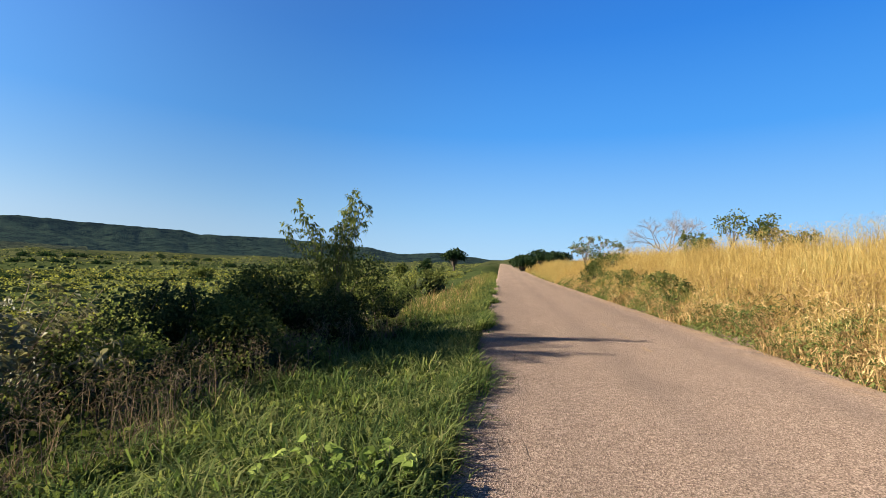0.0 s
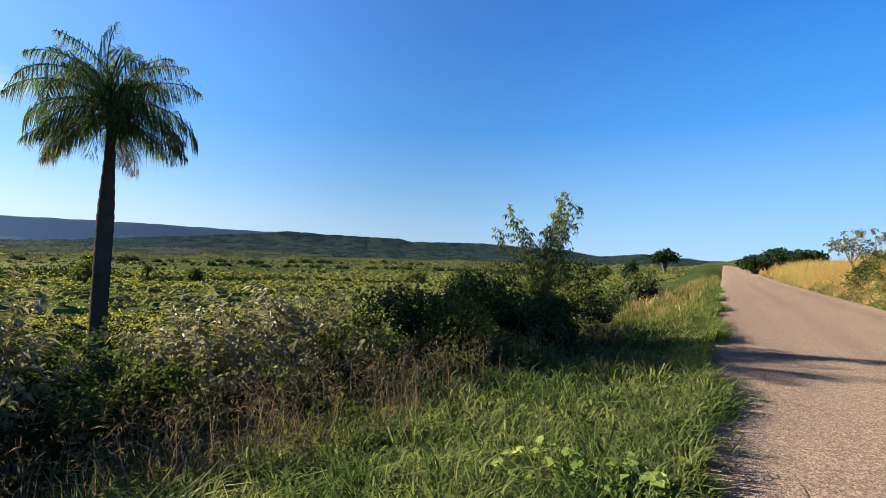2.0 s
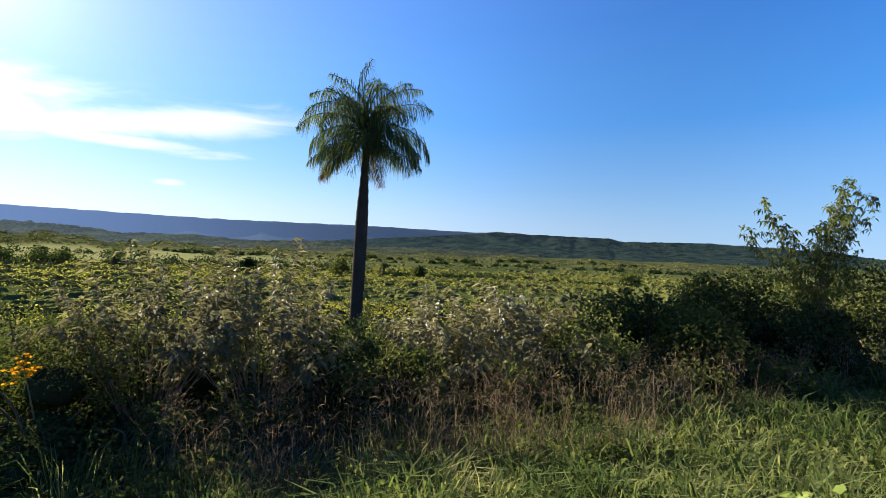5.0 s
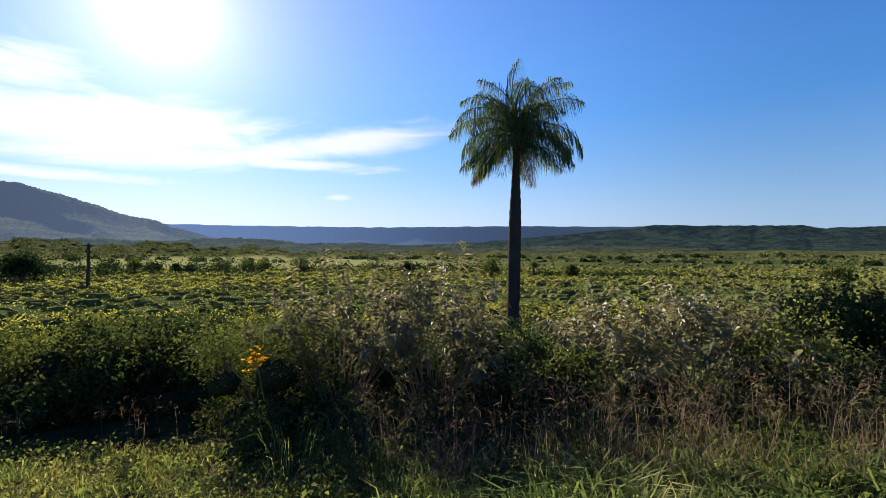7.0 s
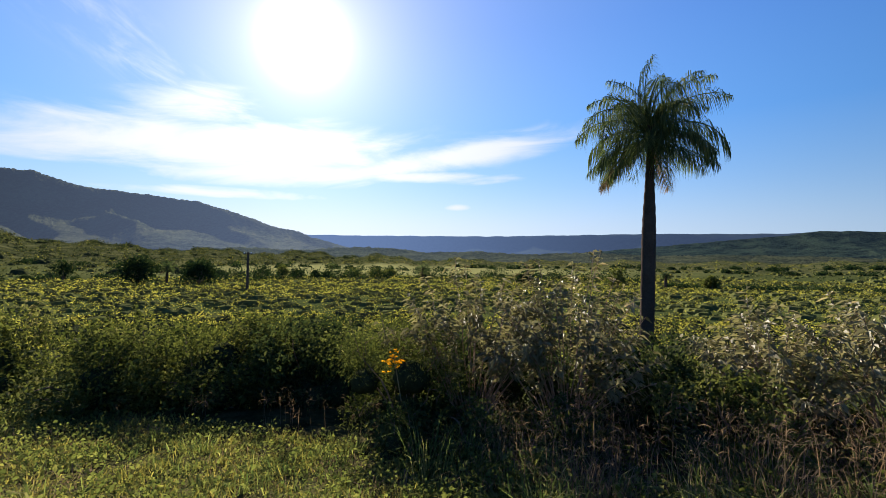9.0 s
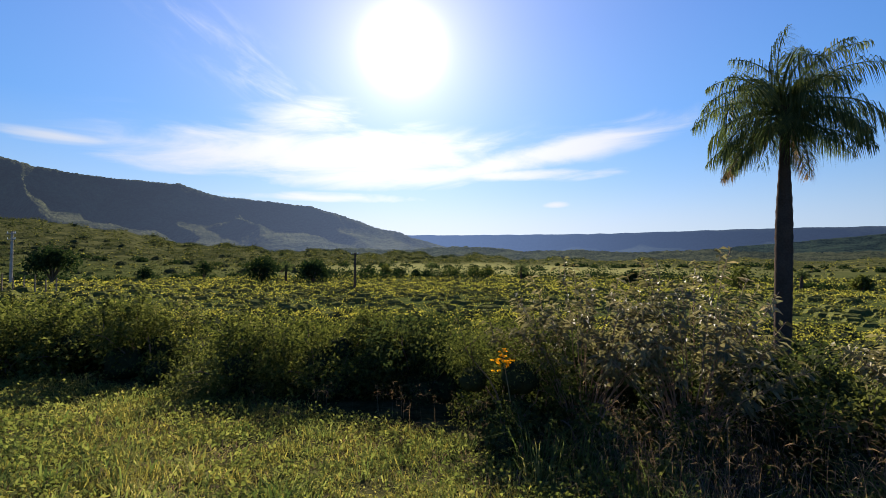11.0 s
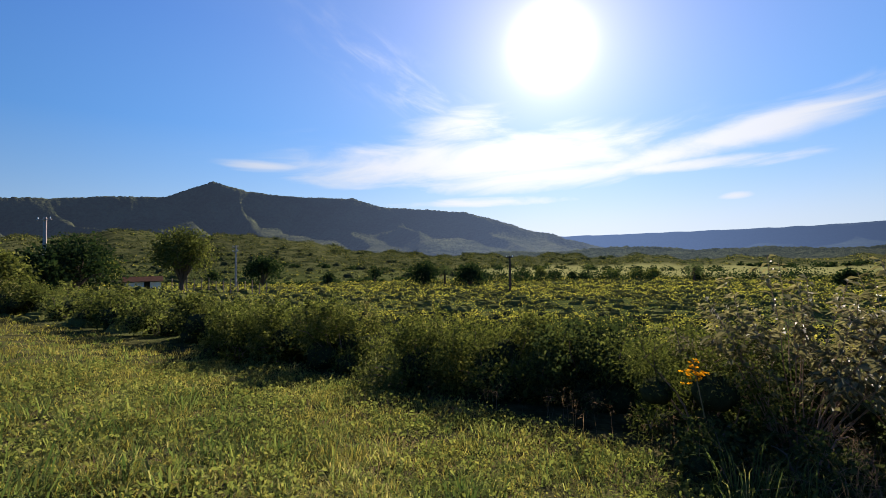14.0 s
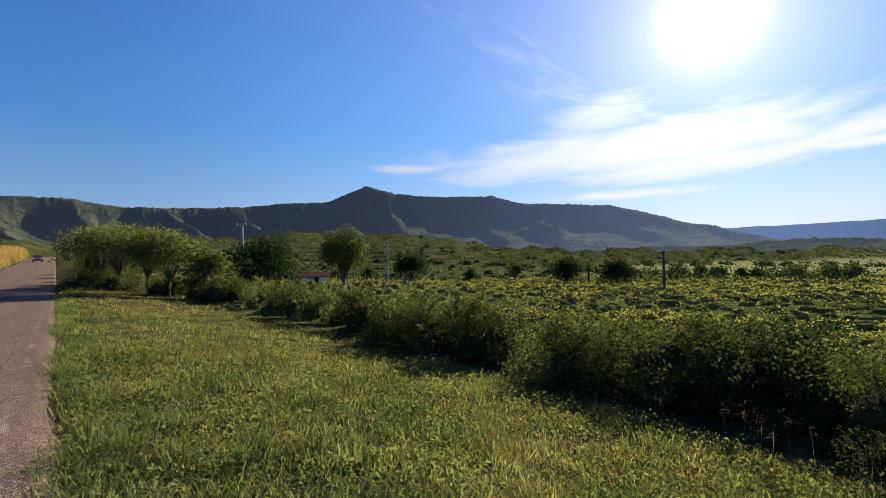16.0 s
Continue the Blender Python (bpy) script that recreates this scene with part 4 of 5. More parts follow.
def stalk_leaves(label, n, along, deep, rise_, mat):
    """Narrow leaves that spring from the stalks at all heights and bend down."""
    u = along[0] + (along[1] - along[0]) * rng.uniform(0, 1, n) ** 1.6
    s = deep[0] + (deep[1] - deep[0]) * rng.uniform(0, 1, n) ** 1.4
    x, y = CORNER[0] + UA[0] * u - NA[0] * s, CORNER[1] + UA[1] * u - NA[1] * s
    keep = wave(x, y, 0.7, 4.0) + rng.uniform(-0.8, 0.8, n) > -0.25
    u, s, x, y = u[keep], s[keep], x[keep], y[keep]
    k = len(u)
    low = 0.45 + 0.55 * smooth(s, deep[0], deep[0] + 0.7)
    p = np.stack([x, y, height(x, y) + rng.uniform(*rise_, k) * low], 1)
    a = rng.uniform(0, 2 * np.pi, k)
    way = unit(np.stack([np.cos(a), np.sin(a), rng.uniform(-0.1, 1.1, k)], 1))
    side = unit(np.cross(way, rand_unit(k)))
    ln = rng.uniform(0.10, 0.30, k) * (1 + u / 60)
    v, f = leaf_arrays(p, way, side, ln, ln * 0.06 + 0.003 + u * 0.00025, 0.55)
    tagged(new("stalk_leaves", grid_mesh("stalk_leaves", v, f, mat)), label, "grass", kind="stuff")


bank_grass("golden_grass", "tall golden dry grass on the road bank", 70000, (3.7, 57.3), UA, NA, (6.7, 13.5), (0.85, 1.95), 0.0042, M_STRAW, (0.15, 0.95))
bank_grass("golden_grass", "tall golden dry grass far along the road", 16000, (46.3, 243.2), UA, NA, (6.6, 12.0), (0.9, 1.7), 0.0042, M_STRAW, (0.15, 0.9))
bank_grass("golden_grass", "tall golden dry grass beside the climbing road", 13000, (0.0, 207.8), UB, NB, (6.9, 13.0), (0.8, 1.6), 0.0055, M_STRAW)
bank_grass("dry_leaves", "hanging dry grass leaves at the foot of the bank", 13000, (3.7, 46.3), UA, NA, (6.2, 7.3), (0.3, 1.05), 0.012, M_DEAD, (0.6, 1.3))
bank_grass("dry_leaves", "curled dry leaves hanging among the golden stalks", 12000, (3.7, 57.3), UA, NA, (6.6, 8.6), (0.55, 1.35), 0.010, M_DEAD, (0.5, 1.25))
stalk_leaves("dry leaves hanging from the stalks of the bank", 30000, (3.7, 50), (6.35, 9.0), (0.05, 0.95), M_DEAD)
stalk_leaves("green leaves among the stalks of the bank", 13000, (3.7, 50), (6.2, 7.6), (0.02, 0.9), M_LEAF)

bank_grass("edge_grass", "green grass hanging over the edge of the asphalt", 9000, (0.0, 34.3), UB, NB, (-0.6, 0.12), (0.15, 0.4), 0.0085, M_GRASS, (0.5, 1.5))
bank_grass("edge_grass", "green grass hanging over the edge of the asphalt", 22000, (4.4, 46.3), UA, NA, (-0.5, 0.04), (0.25, 0.58), 0.013, M_GRASS, (0.4, 1.2))


def bank_herbs(label, n, along, deep, tall, leaf, mat):
    """Leafy weeds in patches along the foot of the bank."""
    u = along[0] + (along[1] - along[0]) * rng.uniform(0, 1, n) ** 1.5
    s = rng.uniform(*deep, n)
    hill = 0.35 + 0.65 * np.clip(0.5 + 0.6 * np.sin(u * 1.7) + 0.4 * np.sin(u * 4.3 + 1), 0, 1)
    x, y = CORNER[0] + UA[0] * u - NA[0] * s, CORNER[1] + UA[1] * u - NA[1] * s
    p = np.stack([x, y, height(x, y) + rng.uniform(0.0, 1.0, n) * tall * hill * (0.4 + 0.6 * smooth(s, deep[0], deep[0] + 0.5))], 1)
    size = leaf * rng.uniform(0.5, 1.3, n) * (1 + u / 22)
    way = unit(rand_unit(n) + np.array([0, 0, 0.4]))
    v, f = leaf_arrays(p, way, unit(np.cross(way, rand_unit(n))), size, size * 0.45, 0.25)
    tagged(new("foot_weeds", grid_mesh("foot_weeds", v, f, mat)), label, "weeds", kind="stuff")


bank_herbs("green leafy weeds along the foot of the bank", 34000, (4.0, 50.0), (6.05, 7.3), 0.75, 0.055, M_FIELD)


def plumes(label, n, along, deep):
    """Feathery heads on the tall grass."""
    u = along[0] + (along[1] - along[0]) * rng.uniform(0, 1, n) ** 1.6
    s = rng.uniform(*deep, n)
    x, y = CORNER[0] + UA[0] * u - NA[0] * s, CORNER[1] + UA[1] * u - NA[1] * s
    z = height(x, y) + rng.uniform(1.15, 1.75, n) * (0.72 + 0.28 * smooth(s, deep[0], deep[0] + 1.0))
    k = 7
    p = np.repeat(np.stack([x, y, z], 1), k, 0) + rng.normal(0, 1, (n * k, 3)) * np.array([0.035, 0.035, 0.11])
    size = 0.085 * (1 + np.repeat(u, k) / 40)
    way = unit(rand_unit(n * k) + np.array([0, 0, 1.0]))
    v, f = leaf_arrays(p, way, unit(np.cross(way, rand_unit(n * k))), size, size * 0.07, 0.2)
    tagged(new("grass_plumes", grid_mesh("grass_plumes", v, f, M_STRAW)), label, "grass", kind="stuff")


plumes("feathery pale heads of the golden grass", 4200, (4.1, 53.6), (6.8, 14.0))


# ---- the scrub of the plain ----
M_CANOPY = leafy("sunlit_scrub_leaf", [(0.0, (0.030, 0.042, 0.012)), (0.35, (0.085, 0.095, 0.026)), (0.75, (0.145, 0.145, 0.041)), (1.0, (0.205, 0.182, 0.060))], 0.58, 0.6, (1.3, 1.25, 0.64))
M_WOOD = leafy("foothill_leaf", [(0.0, (0.012, 0.018, 0.008)), (0.5, (0.041, 0.047, 0.019)), (1.0, (0.088, 0.087, 0.036))], 0.25, 0.8)
M_HILL = leafy("hillside_leaf", [(0.0, (0.011, 0.018, 0.008)), (0.5, (0.03, 0.041, 0.017)), (1.0, (0.066, 0.073, 0.032))], 0.2, 0.8, gloss=0.0)
M_MASS = plain("scrub_leaf_mass", (0.066, 0.074, 0.024), 0.95, 2.2, 0.6, 1.0, 7.0)


def scrub(name, label, n, az, r, power, size, per, leaf, mat, s_lo=7.5, clump=0.06, gap=-0.55, core=0.0, mass=None):
    """Low rounded shrubs; their leaves grow coarser with the distance."""
    a = np.radians(rng.uniform(*az, n))
    rr = r[0] + (r[1] - r[0]) * rng.uniform(0, 1, n) ** power
    x, y = -np.sin(a) * rr, np.cos(a) * rr
    s = verge_dist(x, y)
    keep = ((s > s_lo) | (s < -16)) & (wave(x, y, 5 + rr * clump, 6.0) > gap + rng.uniform(-0.4, 0.4, n))
    keep &= ((x + 205) / 62) ** 2 + ((y - 5) / 75) ** 2 > 1      # the open meadow
    x, y, rr = x[keep], y[keep], rr[keep]
    k = len(x)
    rad = size[0] + (size[1] - size[0]) * rng.uniform(0, 1, k) ** 2.2
    z = height(x, y)
    d = rand_unit(k * per)
    d[:, 2] = np.abs(d[:, 2])
    big = np.repeat(rad, per)
    p = np.repeat(np.stack([x, y, z], 1), per, 0) + d * (big * rng.uniform(0.5, 1.05, k * per))[:, None] * np.array([1.15, 1.15, 0.7])
    ln = np.minimum(leaf * np.repeat(rr, per), np.maximum(0.22, big * 0.5)) * rng.uniform(0.6, 1.3, k * per)
    way = unit(rand_unit(k * per) + d * 0.4 + np.array([0, 0, 0.2]))
    side = unit(np.cross(way, rand_unit(k * per)))
    v, f = leaf_arrays(p, way, side, ln, ln * 0.6, 0.15)
    if core:                                   # a closed mass in each shrub; with M_CORE, shade is in its colour
        rings, sides = (3, 7) if r[0] < 20 else (2, 5)
        u, w = np.meshgrid(np.linspace(0.0, 1.5, rings + 1), np.arange(sides) * 2 * np.pi / sides, indexing="ij")
        dome = np.stack([np.sin(u) * np.cos(w), np.sin(u) * np.sin(w), np.cos(u)], -1).reshape(-1, 3)
        uneven = rng.uniform(0.85, 1.1, (k, 28, 1))[:, :len(dome)]
        cv = np.stack([x, y, z - 0.05], 1)[:, None] + dome[None] * rad[:, None, None] * np.array([core, core, core * 0.67]) * uneven
        i, j = np.meshgrid(np.arange(rings), np.arange(sides), indexing="ij")
        cf = np.stack([i * sides + j, (i + 1) * sides + j, (i + 1) * sides + (j + 1) % sides, i * sides + (j + 1) % sides], -1).reshape(-1, 4)
        cf = (cf[None] + (np.arange(k) * len(dome))[:, None, None]).reshape(-1, 4) + len(v)
        leaf_count = len(f)
        v, f = np.concatenate([v, cv.reshape(-1, 3)]), np.concatenate([f, cf])
        me = grid_mesh(name, v, f, mat)
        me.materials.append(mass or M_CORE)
        me.polygons.foreach_set("material_index", (np.arange(len(f)) >= leaf_count).astype(np.int32))
    else:
        me = grid_mesh(name, v, f, mat)
    tagged(new(name, me), label, "scrub", kind="stuff")


def tree_line(label, az, r, n, size, mat, slant=0.0):
    """A row of thickets and trees across the plain, in clumps with gaps."""
    a = rng.uniform(0, 1, n)
    deg_ = az[0] + (az[1] - az[0]) * a
    rr = r + slant * a + rng.normal(0, r * 0.012, n)
    keep = np.sin(deg_ * 4.1 + r) + 0.8 * np.sin(deg_ * 9.7) + rng.uniform(-0.8, 0.8, n) > -0.35
    deg_, rr = deg_[keep], rr[keep]
    k, per = len(rr), 80
    x, y = -np.sin(np.radians(deg_)) * rr, np.cos(np.radians(deg_)) * rr
    rad = np.repeat(rng.uniform(*size, k), per)
    d = rand_unit(k * per)
    d[:, 2] = np.abs(d[:, 2])
    p = np.repeat(np.stack([x, y, height(x, y)], 1), per, 0) + d * (rad * rng.uniform(0.5, 1.05, k * per))[:, None] * np.array([1.0, 1.0, 0.95])
    ln = 0.0038 * np.repeat(rr, per) * rng.uniform(0.6, 1.3, k * per)
    way = unit(rand_unit(k * per) + d * 0.5)
    v, f = leaf_arrays(p, way, unit(np.cross(way, rand_unit(k * per))), ln, ln * 0.6, 0.15)
    tagged(new("tree_row", grid_mesh("tree_row", v, f, mat)), label, "trees", kind="stuff")


scrub("field_scrub", "waist-high green scrub behind the hedge", 2000, (-9, 172), (10.5, 31.0), 0.62, (0.4, 0.9), 56, 0.0042, M_CANOPY, 10.2, gap=-1.6, core=0.78)
scrub("field_scrub", "green scrub of the plain", 8200, (-7, 174), (24.0, 130.0), 0.68, (0.35, 1.0), 13, 0.0034, M_CANOPY, 8.0, gap=-1.3, core=0.92, mass=M_MASS)
scrub("field_scrub", "distant scrub of the plain", 5200, (-7, 190), (110, 460), 0.75, (0.6, 1.5), 8, 0.0030, M_CANOPY, 12.0, 0.06, -0.8, core=0.9, mass=M_MASS)


def field_cover(label, n, az, r, power, leaf, mat):
    """Knee-high herbs that cover the plain between the shrubs."""
    a = np.radians(rng.uniform(*az, n))
    rr = r[0] + (r[1] - r[0]) * rng.uniform(0, 1, n) ** power
    x, y = -np.sin(a) * rr, np.cos(a) * rr
    keep = (verge_dist(x, y) > 5.8) & (wave(x, y, 3 + rr * 0.03, 8.0) + rng.uniform(-0.9, 0.9, n) > -0.5)
    x, y, rr = x[keep], y[keep], rr[keep]
    k = len(x)
    p = np.stack([x, y, height(x, y) + rng.uniform(-0.02, 0.22, k) * (1 + 0.6 * wave(x, y, 1.9, 2.0))], 1)
    way = unit(rand_unit(k) + np.array([0, 0, 0.6]))
    ln = np.minimum(leaf * rr, 0.42) * rng.uniform(0.5, 1.3, k)
    v, f = leaf_arrays(p, way, unit(np.cross(way, rand_unit(k))), ln, ln * 0.5, 0.2)
    tagged(new("field_herbs", grid_mesh("field_herbs", v, f, mat)), label, "herbs", kind="stuff")


field_cover("knee-high herbs covering the green plain", 70000, (-7, 171), (9.0, 90), 0.7, 0.0032, M_CANOPY)
scrub("dark_scrub", "dark shrubs scattered over the plain", 1500, (-7, 180), (12.5, 208.5), 0.8, (0.2, 0.55), 30, 0.0032, M_LEAF_DARK, 6.5, 0.2, 0.0)
scrub("dark_scrub", "dark shrubs in clumps behind the hedge", 2000, (6, 82), (11.8, 132.0), 0.8, (0.25, 0.6), 20, 0.0032, M_HILL, 7.2, 0.12, -0.1)
scrub("dark_scrub", "dark trees and thickets far out", 1300, (-7, 171), (152.9, 555.9), 0.9, (0.9, 2.0), 24, 0.0026, M_LEAF_DARK, 30.0, 0.3, 0.0)
scrub("hill_trees", "bushes on the slope beside the climbing road", 900, (161, 190), (52.1, 291.9), 0.8, (0.7, 1.7), 20, 0.0030, M_HILL, 8.0, 0.1, -0.7)
scrub("hill_trees", "woods on the foot of the mountains", 8500, (90, 180), (139.0, 660.2), 0.75, (1.1, 3.0), 9, 0.0036, M_WOOD, 30.0)
scrub("hill_trees", "darker trees scattered over the foothills", 1900, (88, 178), (110, 640), 0.8, (1.4, 3.6), 16, 0.0036, M_HILL, 30.0, 0.1, 0.1, core=0.7)

for az_, r_, n_, size_, slant_ in [((75, 112), 120, 110, (2.0, 4.2), -10), ((59, 76), 104, 46, (1.6, 3.4), 14), ((45, 57), 82, 50, (0.6, 1.3), 7), ((19, 47), 67, 90, (0.5, 1.0), 21), ((14, 61), 181, 80, (0.8, 1.6), 42), ((27, 82), 292, 110, (1.0, 2.2), -42), ((82, 132), 208, 90, (1.0, 2.4), 28), ((115, 137), 132, 60, (0.8, 1.8), -21)]:
    tree_line("row of dark thickets across the plain", az_, r_, n_, size_, M_LEAF_DARK, slant_)


# ---- trees ----
def tree(name, label, x, y, top, spread, bare=0.25, leaf=0.3, n=1500, mat=None, trunk=0.16, flat=0.7, lobes=10, base=None, category="tree", group=""):
    """A tapered trunk, limbs to every lobe of the crown, and the crown's leaves."""
    z0 = float(height(x, y)) - 0.05 if base is None else base
    tall = top - z0
    ob = thing(name, label, category, (x, y, z0), group)
    low = tall * bare
    wood = [tube([(0, 0, -0.1), (0.03 * tall * 0.3, 0, low * 0.6), (0.02, 0.04, low + 0.2 * (tall - low))], [trunk * 1.25, trunk, trunk * 0.75], 8)]
    out = []
    cuts = rng.multinomial(n, [1 / lobes] * lobes)
    mid = low + (tall - low) * 0.5
    for i, k in enumerate(cuts):
        a = i * 2.4 + rng.uniform(-0.4, 0.4)
        q = math.sqrt((i + 0.3) / lobes) * 0.68
        lr = spread * rng.uniform(0.36, 0.5)
        h = mid + (tall - mid) * (1 - q) * 0.75 * rng.uniform(0.6, 1.0) - (mid - low) * (q - 0.2) * (rng.uniform(0.4, 2.2) if bare < 0.08 else rng.uniform(0.0, 1.1))
        c = np.array([math.cos(a) * spread * q, math.sin(a) * spread * q, min(h, tall - lr * flat)])
        t = np.linspace(0, 1, 5)[:, None]
        b = np.array([0, 0, low * 0.9])
        pts = b * (1 - t) + c * t + np.array([0, 0, 1.0]) * np.sin(t * np.pi) * 0.08 * tall
        wood.append(tube(pts, np.linspace(trunk * 0.6, trunk * 0.12, 5), 5))
        d = rand_unit(k)
        p = c + d * (lr * rng.uniform(0.4, 1.08, k))[:, None] * np.array([1, 1, flat])
        out.append(leaves(p, leaf, leaf * 0.55, 0.1, d * 0.5, 0.2))
    add_part("trunk", grid_mesh("trunk", *merge(wood), M_BARK, True), ob)
    add_part("crown", grid_mesh("crown", *merge(out), mat or M_LEAF_DARK), ob)
    return ob


tree("tree", "round dark mango tree on the plain", -88.46, -42.59, 2.1, 3.8, 0.06, 0.5, 2100, None, 0.2, 0.9, 12)
tree("tree", "round dark mango tree on the plain", -89.46, -32.80, 1.4, 3.4, 0.06, 0.5, 1900, None, 0.2, 0.9, 12)
tree("tree", "solitary round dark tree beside a utility pole", -64.62, -63.30, 3.75, 3.6, 0.1, 0.5, 1900, None, 0.2, 0.95, 12)
tree("tree", "tall light green tree behind the white house", -32.77, -42.64, 5.85, 3.1, 0.14, 0.28, 5200, M_LEAF, 0.2, 1.25, 22)
tree("tree", "dense dark tree by the farmhouse", -28.09, -51.12, 5.3, 4.5, 0.05, 0.4, 3000, None, 0.25, 0.8, 14)
tree("tree", "dense dark tree by the farmhouse", -23.92, -49.72, 3.9, 3.4, 0.05, 0.4, 2600, None, 0.25, 0.8, 14)
tree("tree", "green round tree behind the house", -32.41, -55.22, 3.6, 2.2, 0.1, 0.35, 1500, M_LEAF, 0.2, 0.9)
for tx, ty, th, tr in [(-11.45, -47.32, 5.43, 2.77), (-12.01, -44.13, 5.56, 2.64), (-12.99, -40.96, 5.23, 2.51), (-13.72, -38.71, 4.64, 2.11)]:
    tree("tree", "airy roadside tree with several pale trunks", tx, ty, th, tr * 1.25, 0.26, 0.19, 5200, M_LEAF_BRIGHT, 0.07, 0.8, 18, group="roadside trees")
tree("tree", "bushy tree with whitish leaf undersides", -16.14, -37.67, 3.45, 2.0, 0.1, 0.24, 1900, M_LEAF, 0.1, 0.8)
tree("tree", "dark green roadside tree", -13.13, -50.55, 4.0, 2.4, 0.08, 0.3, 1700, None, 0.12, 0.8)
tree("tree", "umbrella-shaped dark tree beside the road far off", 2.13, 138.98, 6.4, 4.0, 0.2, 0.7, 1500, None, 0.3, 0.45)
for tx, ty, th, tr in [(16.95, 104.24, 4.6, 3.0), (20.45, 101.46, 5.3, 3.4), (23.45, 98.68, 4.9, 3.0)]:
    tree("tree", "dark green tree by the road far off", tx, ty, th, tr, 0.12, 0.6, 1100, None, 0.3, 0.7)
tree("tree", "sparse green tree above the golden grass", 17.59, 28.77, 5.8, 1.3, 0.25, 0.18, 460, M_LEAF, 0.04, 0.8, 12)
tree("tree", "small dark green tree above the golden grass", 19.29, 28.29, 5.45, 1.3, 0.2, 0.2, 900, M_LEAF, 0.06, 0.7, 8)
tree("tree", "half-bare shrubby tree at the bank", 14.18, 47.61, 4.7, 1.9, 0.3, 0.22, 420, M_LEAF, 0.08, 0.7, 9)
for bx, by, br, bt in [(-11.73, -48.46, 2.24, 2.13), (-12.36, -44.83, 2.11, 1.73), (-13.99, -41.14, 1.98, 1.60), (-15.74, -36.93, 2.11, 1.73), (-15.76, -34.46, 1.98, 1.20), (-12.52, -52.53, 2.38, 2.66), (20.79, 27.80, 1.5, 4.6), (16.19, 29.54, 1.4, 4.3), (12.58, 36.14, 1.5, 3.4)]:
    bush("overgrown bush under the roadside trees", bx, by, br, bt, "dense", 0.1)
for bu, bs, br, bt, bk in [(6.2, 6.8, 0.36, 0.50, "dense"), (7.4, 6.8, 0.40, 0.56, "fern"), (9.3, 6.8, 0.40, 0.48, "dense"), (10.6, 6.8, 0.32, 0.34, "fresh"), (12.4, 7.0, 0.48, 0.76, "dense"), (15.4, 6.8, 0.40, 0.56, "fern"), (17.2, 7.0, 0.48, 0.72, "dense"), (20.1, 7.0, 0.64, 1.30, "dense"), (21.9, 7.0, 0.64, 1.60, "dense"), (24.1, 7.2, 0.72, 1.70, "fresh"), (26.7, 7.2, 0.72, 1.60, "dense"), (28.8, 7.2, 0.80, 1.90, "dense"), (32.5, 7.2, 0.80, 1.80, "fresh"), (37.6, 7.2, 0.96, 2.10, "dense")]:
    q = CORNER + UA * bu - NA * bs
    bush("green weedy shrub at the foot of the bank", q[0], q[1], br, bt, bk, 0.15, 5)
for bd, bo, br, bh in [(56, 3.2, 1.5, 2.0), (63, 3.6, 1.8, 2.6), (71, 3.4, 1.8, 2.4), (80, 3.8, 2.0, 2.8), (93, 4.0, 2.1, 2.6)]:
    q = CORNER + UB * bd + NB * bo
    bush("bushy thicket beside the climbing road", q[0], q[1], br, float(height(q[0], q[1])) + bh, "dense" if bd % 4 else "dark", 0.1)


# dark trees strung out across the plain
for tx, ty, th, tr in [(-115.43, -28.34, 0.1, 2.6), (-116.43, -23.68, 0.0, 1.7), (-117.00, -20.44, -0.9, 2.2), (-117.64, -16.27, -1.3, 1.4), (-118.00, -13.49, -1.6, 1.6), (-118.51, -7.11, -0.7, 2.6), (-118.67, -1.46, -0.7, 2.0),
                       (-118.65, 1.80, -1.0, 2.3), (-118.07, 10.92, -1.6, 1.4), (-95.12, -71.69, -0.2, 1.7), (-101.40, -62.39, 1.1, 2.0), (-77.90, -91.25, 1.3, 1.9), (-74.05, 39.03, 0.2, 1.7), (-79.99, 24.94, -0.4, 1.5),
                       (-66.60, 50.59, -0.9, 1.3), (-38.80, 73.78, -0.6, 2.6), (-3.80, 83.28, 2.5, 1.5), (-8.13, 82.99, 1.4, 1.3)]:
    tree("tree", "dark rounded tree standing in the green plain", tx, ty, th, tr, 0.05, 0.5, 520, M_LEAF_DARK if tx % 2 < 1.2 else M_LEAF, 0.15, 0.85, 8, group="trees of the plain")


